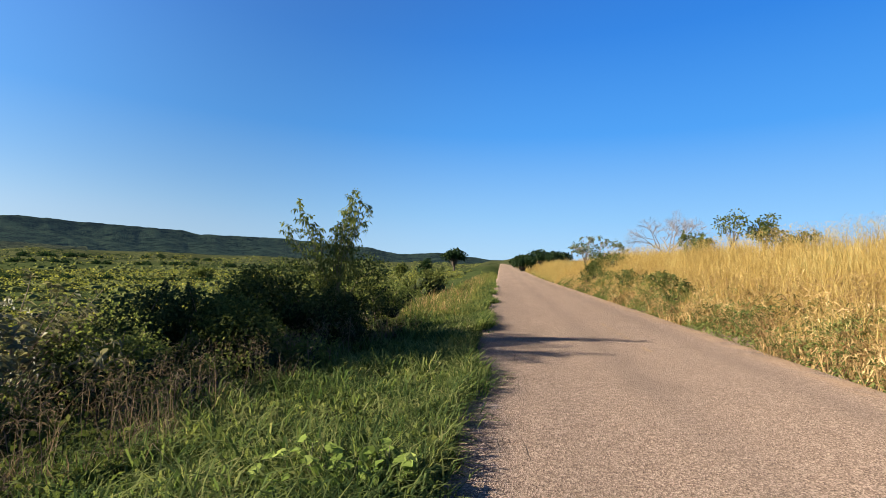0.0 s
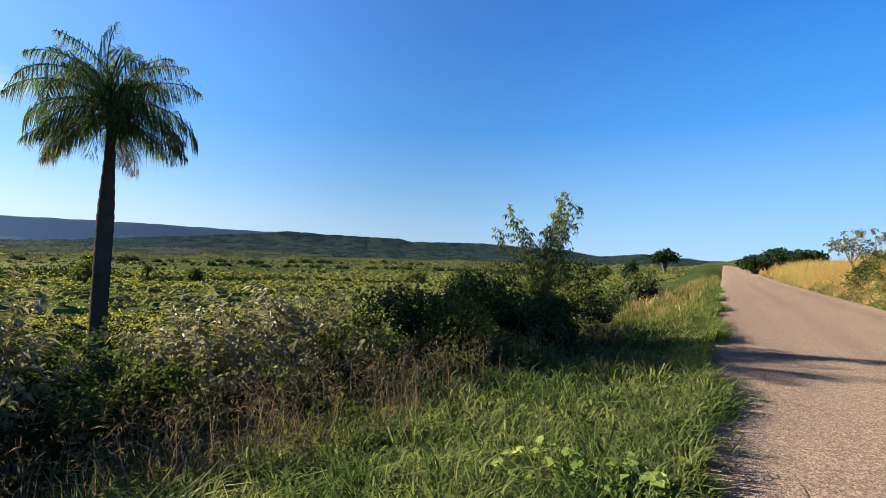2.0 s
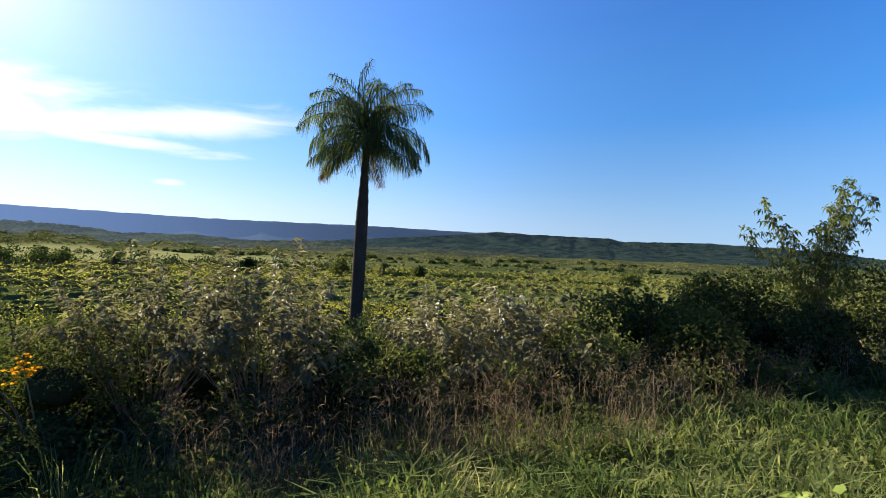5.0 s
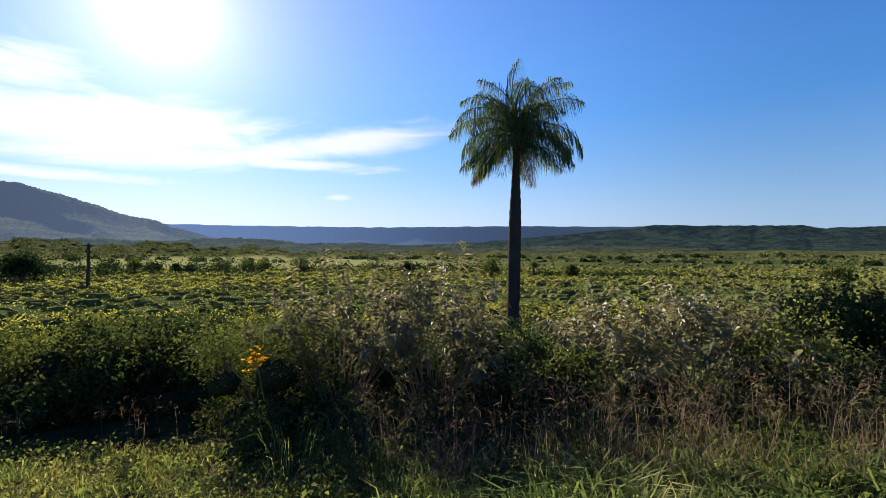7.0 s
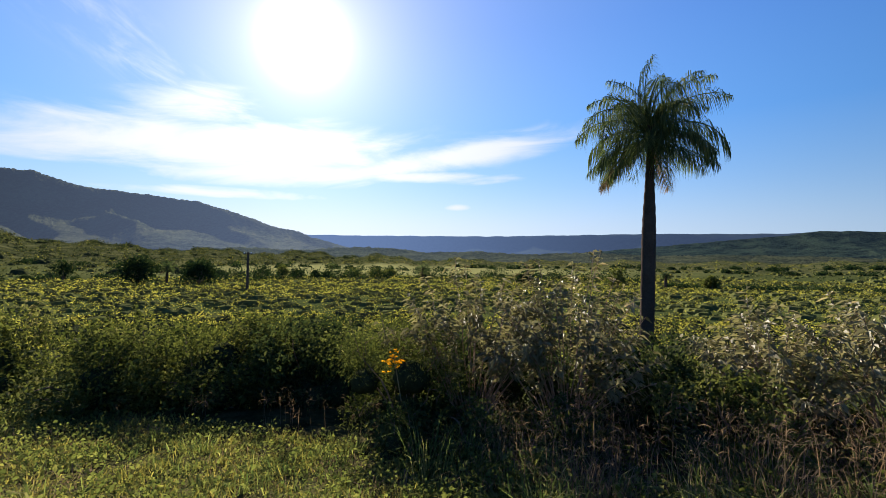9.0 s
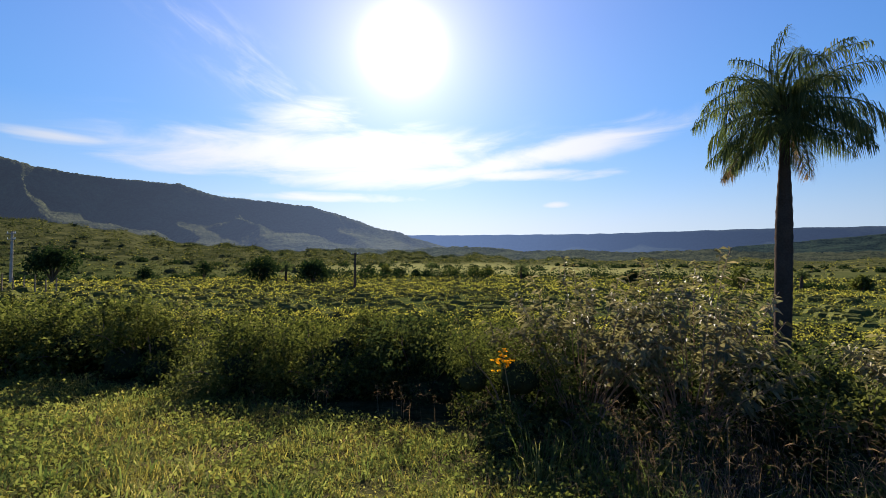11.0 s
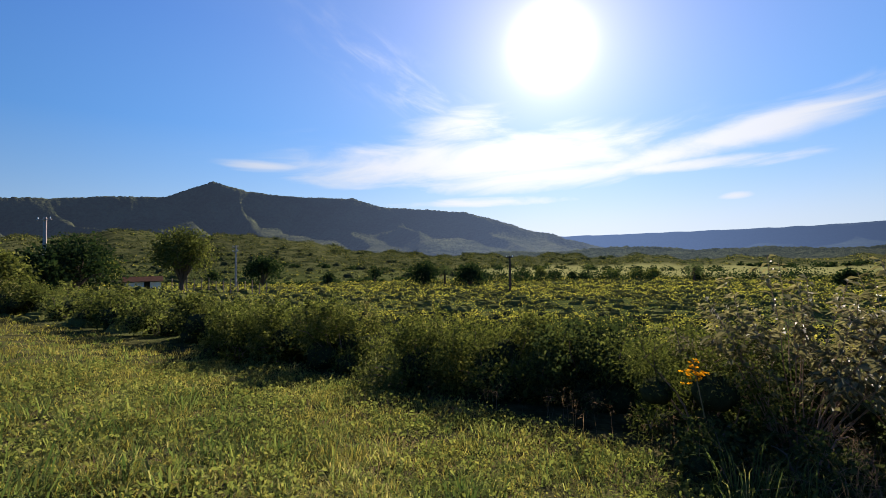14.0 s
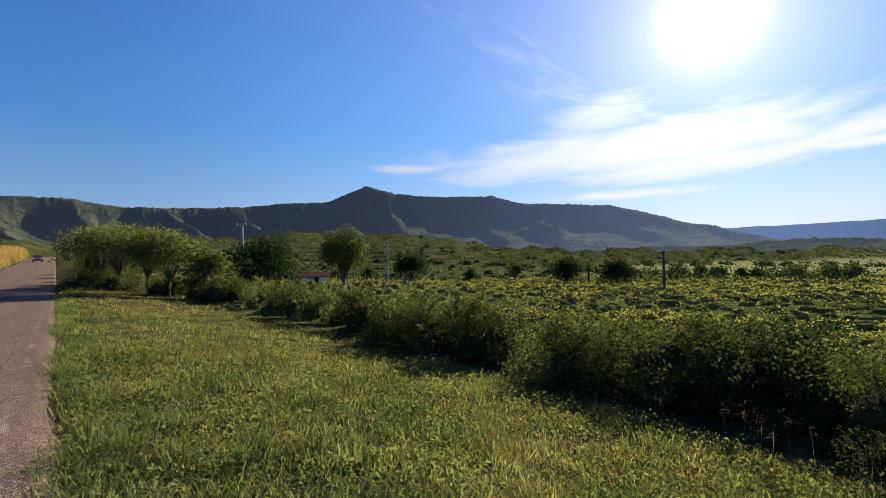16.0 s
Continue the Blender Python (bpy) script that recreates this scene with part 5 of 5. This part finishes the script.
# ---- palms ----
def frond_mesh(length, start, bend, seed, mat=None):
    """One feather leaf: an arched midrib with two rows of hanging leaflets. It starts at the origin and reaches along +x."""
    r = np.random.default_rng(seed)
    k = 14
    t = np.linspace(0, 1, k)
    ang = np.radians(start - bend * t ** 1.3)
    step = length / (k - 1)
    x, z = np.concatenate([[0], np.cumsum(np.cos(ang[:-1]) * step)]), np.concatenate([[0], np.cumsum(np.sin(ang[:-1]) * step)])
    y = 0.06 * np.sin(t * 2.2 + seed) * length
    pts = np.stack([x, y, z], 1)
    out = [tube(pts, np.linspace(0.028, 0.006, k), 4)]
    n = 74
    u = np.linspace(0.12, 0.99, n)
    for sign in (1, -1):
        uu = np.clip(u + r.normal(0, 0.008, n), 0.1, 1)
        b = np.stack([np.interp(uu, t, pts[:, c]) for c in range(3)], 1)
        d = np.stack([np.cos(np.interp(uu, t, ang)), np.zeros(n), np.sin(np.interp(uu, t, ang))], 1)
        way = unit(d * 0.75 + np.stack([np.zeros(n), np.full(n, sign * 1.0), r.normal(-0.25, 0.55, n)], 1))
        side = unit(np.cross(way, np.array([0, 0, 1.0]) + 0.4 * rand_unit(n, r)))
        ln = 0.60 * np.sin(np.clip(uu, 0, 0.97) * np.pi * 0.93 + 0.22) ** 0.6 * r.uniform(0.8, 1.1, n) * length / 2.6
        a1, f1 = leaf_arrays(b, way, side, ln, np.full(n, 0.02), 0.9)
        out.append((a1, f1))
    return grid_mesh("frond", *merge(out), mat or M_PALM)


def palm(label, x, y, trunk_top, size=1.0, n=38, thick=0.165, base=None):
    z0 = float(height(x, y)) - 0.05 if base is None else base
    tall = trunk_top - z0
    ob = thing("palm_tree", label, "palm", (x, y, z0))
    t = np.linspace(0, 1, 40)
    rad = thick * (1.05 - 0.1 * t + 0.10 * np.sin(t * 3.0) - 0.36 * smooth(t, 0.62, 0.95)) + 0.006 * np.sin(t * 120)
    rad[0] *= 1.25
    lean = np.stack([0.10 * t - 0.05 * t ** 2, 0.12 * t, t * tall], 1)
    add_part("trunk", grid_mesh("trunk", *tube(lean, rad, 14), M_PALM_BARK, True), ob, "grey ringed palm trunk")
    head = lean[-1]
    t2 = np.linspace(0, 1, 8)
    add_part("leaf_base", grid_mesh("leaf_base", *tube(head + np.stack([t2 * 0, t2 * 0, t2 * 0.75 * size], 1), thick * (0.8 + 0.35 * np.sin(t2 * 3.1)), 10), M_PALM_BARK, True), ob, "dark sheathing leaf bases")
    for i in range(n):
        q = i / (n - 1)
        start = 76 - 102 * q + rng.uniform(-7, 7)
        bend = 74 + 30 * math.sin(q * 2.6) + rng.uniform(-10, 12) if q < 0.75 else 45 + rng.uniform(-8, 8)
        length = size * (2.45 - 0.45 * abs(q - 0.4) * 2) * rng.uniform(0.9, 1.08)
        turn = i * 137.5 + rng.uniform(-12, 12)
        m = Matrix.Translation(Vector(head) + Vector((0, 0, size * (0.86 - 0.62 * q)))) @ Matrix.Rotation(radians(turn), 4, "Z") @ Matrix.Rotation(radians(rng.uniform(-25, 25)), 4, "X")
        dry = q > 0.9 and i % 2 == 0
        add_part("frond", frond_mesh(length, start, bend, 100 + i, M_GRASS_DRY if dry else None), ob, "dry yellow hanging frond" if dry else "", m)
    return ob


M_PALM_BARK = plain("palm_bark", (0.05, 0.041, 0.034), 0.9, 3.0, 0.4, 0.7, 14.0)
palm("tall feather palm with a thick grey trunk", -12.20, 6.54, 4.5, 0.92, 50)
for px_, py_, pt_, ps_ in [(-90.18, -38.63, -0.6, 0.75), (-104.38, 8.87, -1.3, 0.9), (-70.31, 45.31, -1.3, 0.45), (-180.32, -18.63, -2.0, 0.9)]:
    palm("small feather palm standing far out on the plain", px_, py_, pt_, ps_, 20, 0.2)


# ---- bare tree and top shoots of the large bush ----
def branching(name, label, category, x, y, top, spread, mat, leaf=None, trunk=0.09, seed=1, base=None, forks=5, droop=0.3):
    """Limbs that fork again and again, bare or with a few leaves at their ends."""
    r = np.random.default_rng(seed)
    z0 = float(height(x, y)) - 0.05 if base is None else base
    tall = top - z0
    ob = thing(name, label, category, (x, y, z0))
    wood, tips = [], []

    def grow(p, d, length, rad, depth):
        q = p + d * length
        mid = (p + q) / 2 + r.normal(0, 0.06 * length, 3)
        wood.append(tube([p, mid, q], [rad, rad * 0.85, rad * 0.68], 5 if depth > 1 else 4))
        if depth == 0:
            tips.append((p, q))
            return
        for _ in range(2 if r.uniform() < 0.5 else 3):
            nd = unit(d + r.normal(0, 0.42, 3) * np.array([spread, spread, 0.7]))
            grow(q, nd, length * r.uniform(0.62, 0.82), rad * 0.62, depth - 1)

    for i in range(3):
        a = i * 2.1 + seed
        grow(np.zeros(3), unit(np.array([math.cos(a) * 0.35 * spread, math.sin(a) * 0.35 * spread, 1.0])), tall * 0.27, trunk, forks)
    zmax = max(w[0][:, 2].max() for w in wood)
    k = tall / zmax
    v, f = merge(wood)
    add_part("branchwork", grid_mesh("branchwork", v * k, f, mat, True), ob)["kind"] = "stuff"
    if leaf:
        ps = [np.array(p) * (1 - u) + np.array(q) * u for p, q in tips for u in (0.1, 0.4, 0.7, 1.0)]
        add_part("leafage", grid_mesh("leafage", *leaves(np.array(ps) * k, leaf, leaf * 0.4, -0.1, None, droop), M_LEAF), ob)
    return ob


M_BARE = plain("bare_grey_twigs", (0.17, 0.14, 0.12), 0.9, 5.0, 0.3)
branching("bare_tree", "leafless grey tree above the golden grass", "tree", 18.68, 39.61, 7.0, 1.2, M_BARE, None, 0.07, 3, None, 7)
branching("bare_tree", "leafless greyish shrub on the bank", "tree", 14.98, 45.87, 5.0, 1.3, M_BARE, 0.18, 0.06, 5, None, 5)
M_SHOOT = plain("young_green_bark", (0.14, 0.13, 0.07), 0.8, 6.0, 0.3)


def sapling(label, x, y, z0, tips, leaf=0.075):
    """A few long shoots that rise out of the bush, hung with narrow leaves."""
    ob = thing("sapling", label, "sapling", (x, y, z0))
    parts = []
    for dx, dy, dz in tips:
        t = np.linspace(0, 1, 9)
        pts = np.stack([dx * t ** 1.4, dy * t ** 1.4, dz * t], 1) + np.stack([0.03 * np.sin(t * 7 + dx), 0.03 * np.cos(t * 6), 0 * t], 1)
        add_part("stem", grid_mesh("stem", *tube(pts, np.linspace(0.017, 0.004, 9), 5), M_SHOOT, True), ob)
        for i in range(26):
            u = 0.3 + 0.7 * (i + 1) / 26
            b = np.array([np.interp(u, t, pts[:, c]) for c in range(3)])
            a = rng.uniform(0, 6.28)
            d = np.array([math.cos(a), math.sin(a), 0.35]) * (0.38 * (1.14 - u) + 0.10)
            s = np.linspace(0.1, 1, 14)[:, None]
            p = b + d * s + np.array([0, 0, -0.05]) * s ** 2
            parts.append(leaves(p, leaf, leaf * 0.36, -0.3, None, 0.4))
    add_part("leafage", grid_mesh("leafage", *merge(parts), M_FIELD), ob)


sapling("slender leafy shoots rising above the dark bush", -2.27, 9.34, 0.3, [(0.31, -0.07, 2.70), (0.59, 0.00, 2.37), (0.16, 0.07, 2.27), (-0.73, -0.20, 2.42), (-0.98, -0.13, 1.95), (-0.39, 0.13, 1.89), (0.39, 0.20, 2.08), (0.49, -0.13, 2.54), (-0.65, 0.07, 2.15), (0.03, 0.00, 2.02), (0.26, 0.13, 2.47)], 0.08)


# ---- small plants of the verge ----
def broad_clump(label, x, y, spread, tall, n, leaf):
    """A low plant with broad soft leaves held flat to the light."""
    z0 = float(height(x, y))
    ob = thing("broadleaf_plant", label, "plant", (x, y, z0))
    a, q = rng.uniform(0, 6.28, n), np.sqrt(rng.uniform(0, 1, n)) * spread
    p = np.stack([np.cos(a) * q, np.sin(a) * q, tall * (1 - 0.4 * (q / spread) ** 2) * rng.uniform(0.75, 1.1, n)], 1)
    way = unit(np.stack([np.cos(a), np.sin(a), rng.uniform(-0.3, 0.35, n)], 1) + rng.normal(0, 0.35, (n, 3)))
    side = unit(np.cross(way, np.array([0, 0, 1.0])) + rng.normal(0, 0.25, (n, 3)))
    ln = leaf * rng.uniform(0.6, 1.15, n)
    mid1, mid2, tip = p + way * (ln * 0.3)[:, None], p + way * (ln * 0.7)[:, None], p + way * ln[:, None] - np.array([0, 0, 0.25]) * ln[:, None]
    w = (ln * 0.42)[:, None]
    v = np.stack([p, mid1 + side * w, mid2 + side * w * 0.85, tip, mid2 - side * w * 0.85, mid1 - side * w], 1).reshape(-1, 3)
    add_part("leafage", grid_mesh("leafage", v, np.arange(len(v)).reshape(-1, 6), M_BROAD), ob)["kind"] = "stuff"
    stalks = [tube([(0, 0, -0.03), (c[0] * 0.5, c[1] * 0.5, c[2] * 0.6), tuple(c)], [0.005, 0.004, 0.002], 4) for c in p[:: max(1, n // 16)]]
    add_part("branchwork", grid_mesh("branchwork", *merge(stalks), M_SHOOT, True), ob)["kind"] = "stuff"


M_BROAD = leafy("broad_leaf", [(0.0, (0.07, 0.10, 0.02)), (0.6, (0.135, 0.175, 0.04)), (1.0, (0.21, 0.24, 0.065))], 0.4, 0.45)
broad_clump("low plant with bright broad leaves in the grass", -0.34, 3.26, 0.22, 0.34, 46, 0.10)
broad_clump("low plant with bright broad leaves in the grass", -0.91, 3.33, 0.35, 0.34, 60, 0.09)
broad_clump("low plant with bright broad leaves in the grass", -0.60, 3.18, 0.2, 0.30, 34, 0.08)


def seed_grass(label, n, az, r, s, tall, seed):
    """Tall thin stalks with open, branching seed heads."""
    x, y, rr, ss = scatter(n, *az, *r, 1.0, *s)
    z = height(x, y)
    k = len(x)
    h = rng.uniform(*tall, k)
    out = [blades(x, y, z - 0.02, h, np.full(k, 0.006), rng.uniform(0.1, 0.45, k))]
    m = 12
    hx, hy, hh = np.repeat(x, m), np.repeat(y, m), np.repeat(h, m)
    u = rng.uniform(0.72, 1.0, k * m)
    p = np.stack([hx + rng.normal(0, 0.05, k * m), hy + rng.normal(0, 0.05, k * m), np.repeat(z, m) + hh * u * 0.97], 1)
    out.append(leaves(p, 0.10, 0.006, 0.5, None, 0.3))
    tagged(new("seed_grass", grid_mesh("seed_grass", *merge(out), M_GRASS_DRY)), label, "grass", kind="stuff")


seed_grass("tall stalks with open brown seed heads", 1100, (0, 84), (3.8, 9.7), (4, 2.0), (0.55, 0.95), 1)
seed_grass("pale seed heads in front of the shaded hedge", 350, (84, 137), (5.9, 9.7), (4, 0.8), (0.3, 0.6), 2)


def flower_spray(label, x, y, z, n):
    ob = thing("flower_spray", label, "flowers", (x, y, z))
    add_part("stem", grid_mesh("stem", *tube([(-0.1, 0.1, -0.5), (-0.04, 0.05, -0.2), (0, 0, 0.1)], [0.008, 0.006, 0.003], 5), M_SHOOT, True), ob)
    for i in range(n):
        c = rng.normal(0, 1, 3) * np.array([0.055, 0.055, 0.07])
        a = np.arange(6) * 1.047 + i
        way = unit(np.stack([np.cos(a), np.sin(a), 0.3 + 0 * a], 1) + rng.normal(0, 0.25, (6, 3)))
        v, f = leaf_arrays(np.repeat(c[None], 6, 0), way, unit(np.cross(way, rand_unit(6))), np.full(6, 0.032), np.full(6, 0.024), 0.1)
        add_part("blossom", grid_mesh("blossom", v, f, M_FLOWER), ob)


flower_spray("bright yellow blossoms hanging in a green bush", -6.04, -0.36, 0.40, 30)


# ---- utility poles, farmhouse, fence, car ----
def box(size, at=(0, 0, 0), bevel=0.0, turn=None):
    bm_ = bmesh.new()
    bmesh.ops.create_cube(bm_, size=1.0, matrix=Matrix.Translation(at) @ (turn or Matrix()) @ Matrix.Diagonal((*size, 1)))
    if bevel:
        bmesh.ops.bevel(bm_, geom=bm_.edges[:], offset=bevel, segments=2, affect="EDGES")
    return bm_


def part(name, bm_, mat, parent, label=""):
    me = bpy.data.meshes.new(name)
    bm_.to_mesh(me)
    bm_.free()
    me.materials.append(mat)
    return add_part(name, me, parent, label)


M_POLE = plain("weathered_pole", (0.30, 0.27, 0.24), 0.85, 2.0, 0.3)
M_POLE_DARK = plain("dark_timber_pole", (0.06, 0.048, 0.04), 0.9, 2.0, 0.3)
M_GLAZE = plain("white_ceramic", (0.8, 0.8, 0.78), 0.25, 5.0, 0.05)
M_WALL = plain("whitewashed_wall", (0.72, 0.69, 0.63), 0.9, 1.5, 0.14)
M_TILE = plain("old_clay_tile", (0.056, 0.034, 0.026), 0.9, 2.5, 0.4, 0.3, 12.0)
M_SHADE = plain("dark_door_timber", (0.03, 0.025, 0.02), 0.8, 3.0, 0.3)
M_FENCE = plain("grey_fence_timber", (0.17, 0.14, 0.11), 0.9, 4.0, 0.35)


def utility_pole(label, x, y, top, mat, arms=1, turn=40.0, thick=0.12):
    z0 = float(height(x, y)) - 0.1
    tall = top - z0
    ob = thing("utility_pole", label, "pole", (x, y, z0), "", turn)
    t = np.linspace(0, 1, 6)
    add_part("shaft", grid_mesh("shaft", *tube(np.stack([0.02 * t * tall, 0 * t, t * tall], 1), thick * (1.25 - 0.45 * t), 10), mat, True), ob)
    for i in range(arms):
        z = tall - 0.25 - 0.7 * i
        arm = part("crossarm", box((1.5 - 0.3 * i, 0.11, 0.12), (0.02 * tall, -0.1, z), 0.01), mat, ob)
        for k in (-0.62, 0.62):
            v, f = tube([(k + 0.02 * tall, -0.1, z + 0.04), (k + 0.02 * tall, -0.1, z + 0.14), (k + 0.02 * tall, -0.1, z + 0.26)], [0.03, 0.05, 0.03], 8)
            add_part("insulator", grid_mesh("insulator", v, f, M_GLAZE, True), arm, "small glazed insulator")


utility_pole("dark wooden utility pole with one crossarm", -67.69, -18.66, 2.35, M_POLE_DARK, 1, 60.0, 0.16)
utility_pole("tall pale concrete utility pole beside the farm", -26.24, -52.89, 6.75, M_POLE, 1, 110.0, 0.17)
utility_pole("pale utility pole with two crossarms", -52.78, -57.04, 4.85, M_POLE, 2, 80.0, 0.15)


def farmhouse():
    ob = thing("farmhouse", "small whitewashed farmhouse with a low clay-tile roof", "house", (-34.3, -50.7, -1.1), "", 56.3, 0.62)
    w, d, h = 5.2, 4.6, 2.25
    part("wall", box((0.25, w * 0.52, h), (d / 2, -w * 0.24, h / 2)), M_WALL, ob, "whitewashed front wall")
    part("wall", box((0.25, w * 0.30, h), (d / 2, w * 0.35, h / 2)), M_WALL, ob)
    part("wall", box((0.25, w, h), (-d / 2, 0, h / 2)), M_WALL, ob)
    part("wall", box((d - 0.27, 0.25, h), (0, w / 2 - 0.13, h / 2)), M_WALL, ob)
    part("wall", box((d - 0.27, 0.25, h), (0, -w / 2 + 0.13, h / 2)), M_WALL, ob)
    part("door", box((0.08, w * 0.17, h - 0.1), (d / 2 - 0.05, w * 0.11, h / 2)), M_SHADE, ob, "dark timber door")
    for sgn in (1, -1):
        turn = Matrix.Rotation(radians(17) * sgn, 4, "Y")
        part("roof", box((d * 0.62, w + 0.8, 0.14), (sgn * d * 0.28, 0, h + 0.32), 0.03, turn), M_TILE, ob, "weathered brown clay-tile roof")


farmhouse()


def fence_post(x, y, h):
    z0 = float(height(x, y)) - 0.1
    ob = thing("fence_post", "rough grey wooden fence post", "fence post", (x, y, z0), "farm fence")
    v, f = tube([(0, 0, 0), (0.02, 0.01, h * 0.5), (0.0, 0.02, h)], [0.06, 0.055, 0.05], 7)
    add_part("post", grid_mesh("post", v, f, M_FENCE, True), ob)


for i in range(14):
    fence_post(-34.8 - 0.360 * i, -46.8 + 0.657 * i, 1.35 + 0.15 * (i % 3))
for i in range(10):
    fence_post(-14.4 + 0.279 * i, -38.3 - 1.421 * i, 1.15 + 0.12 * (i % 3))


def car():
    """A small red hatchback, seen from the front, far up the road."""
    m_paint, n_, b_, o_ = material("red_car_paint")
    b_.inputs["Base Color"].default_value, b_.inputs["Roughness"].default_value = (0.22, 0.03, 0.022, 1), 0.3
    b_.inputs["Coat Weight"].default_value = 0.6
    m_glass, n_, b_, o_ = material("dark_car_glass")
    b_.inputs["Base Color"].default_value, b_.inputs["Roughness"].default_value = (0.02, 0.025, 0.03, 1), 0.08
    m_tyre = plain("tyre_rubber", (0.02, 0.02, 0.02), 0.9, 5.0, 0.2)
    m_lamp = plain("headlight_glass", (0.8, 0.78, 0.7), 0.15, 5.0, 0.05)
    c = CORNER + UB * 131 - NB * 3.0
    ob = thing("car", "small red car on the road far off", "car", (c[0], c[1], float(rise(c[0], c[1])) + 0.05), "", math.degrees(math.atan2(-UB[1], -UB[0])))
    side = [(-1.95, 0.35), (-1.98, 0.75), (-1.75, 0.95), (-1.0, 1.0), (0.75, 0.98), (1.75, 0.82), (1.95, 0.6), (1.95, 0.32)]
    bm_ = bmesh.new()
    rows_ = [[bm_.verts.new((px_, sy * (0.82 - 0.04 * (pz_ > 0.9)), pz_)) for px_, pz_ in side] for sy in (-1, 1)]
    for i in range(len(side)):
        j = (i + 1) % len(side)
        bm_.faces.new((rows_[0][i], rows_[0][j], rows_[1][j], rows_[1][i]))
    bm_.faces.new(rows_[0][::-1]), bm_.faces.new(rows_[1])
    bmesh.ops.recalc_face_normals(bm_, faces=bm_.faces[:])
    bmesh.ops.bevel(bm_, geom=bm_.edges[:], offset=0.05, segments=2, affect="EDGES")
    part("body", bm_, m_paint, ob)
    cab = [(-1.8, 0.95), (-1.35, 1.45), (0.1, 1.48), (0.95, 0.97)]
    bm_ = bmesh.new()
    rows_ = [[bm_.verts.new((px_, sy * (0.76 if pz_ < 1 else 0.6), pz_)) for px_, pz_ in cab] for sy in (-1, 1)]
    for i in range(4):
        j = (i + 1) % 4
        bm_.faces.new((rows_[0][i], rows_[0][j], rows_[1][j], rows_[1][i]))
    bm_.faces.new(rows_[0][::-1]), bm_.faces.new(rows_[1])
    bmesh.ops.recalc_face_normals(bm_, faces=bm_.faces[:])
    part("cabin", bm_, m_glass, ob, "dark glazed cabin")
    part("roof", box((1.5, 1.2, 0.05), (-0.62, 0, 1.49), 0.02), m_paint, ob)
    part("bumper", box((0.12, 1.6, 0.22), (1.97, 0, 0.42), 0.03), m_tyre, ob)
    for sy in (-0.58, 0.58):
        part("headlight", box((0.1, 0.3, 0.14), (1.93, sy, 0.68), 0.03), m_lamp, ob, "clear headlight")
    for wx in (-1.25, 1.25):
        for sy in (-0.74, 0.74):
            bm_ = bmesh.new()
            bmesh.ops.create_cone(bm_, cap_ends=True, segments=20, radius1=0.3, radius2=0.3, depth=0.2, matrix=Matrix.Translation((wx, sy, 0.3)) @ Matrix.Rotation(radians(90), 4, "X"))
            wheel = part("wheel", bm_, m_tyre, ob, "black tyre")
            bm_ = bmesh.new()
            bmesh.ops.create_cone(bm_, cap_ends=True, segments=16, radius1=0.19, radius2=0.17, depth=0.22, matrix=Matrix.Translation((wx, sy, 0.3)) @ Matrix.Rotation(radians(90), 4, "X"))
            part("rim", bm_, M_POLE, wheel, "grey steel rim")


car()
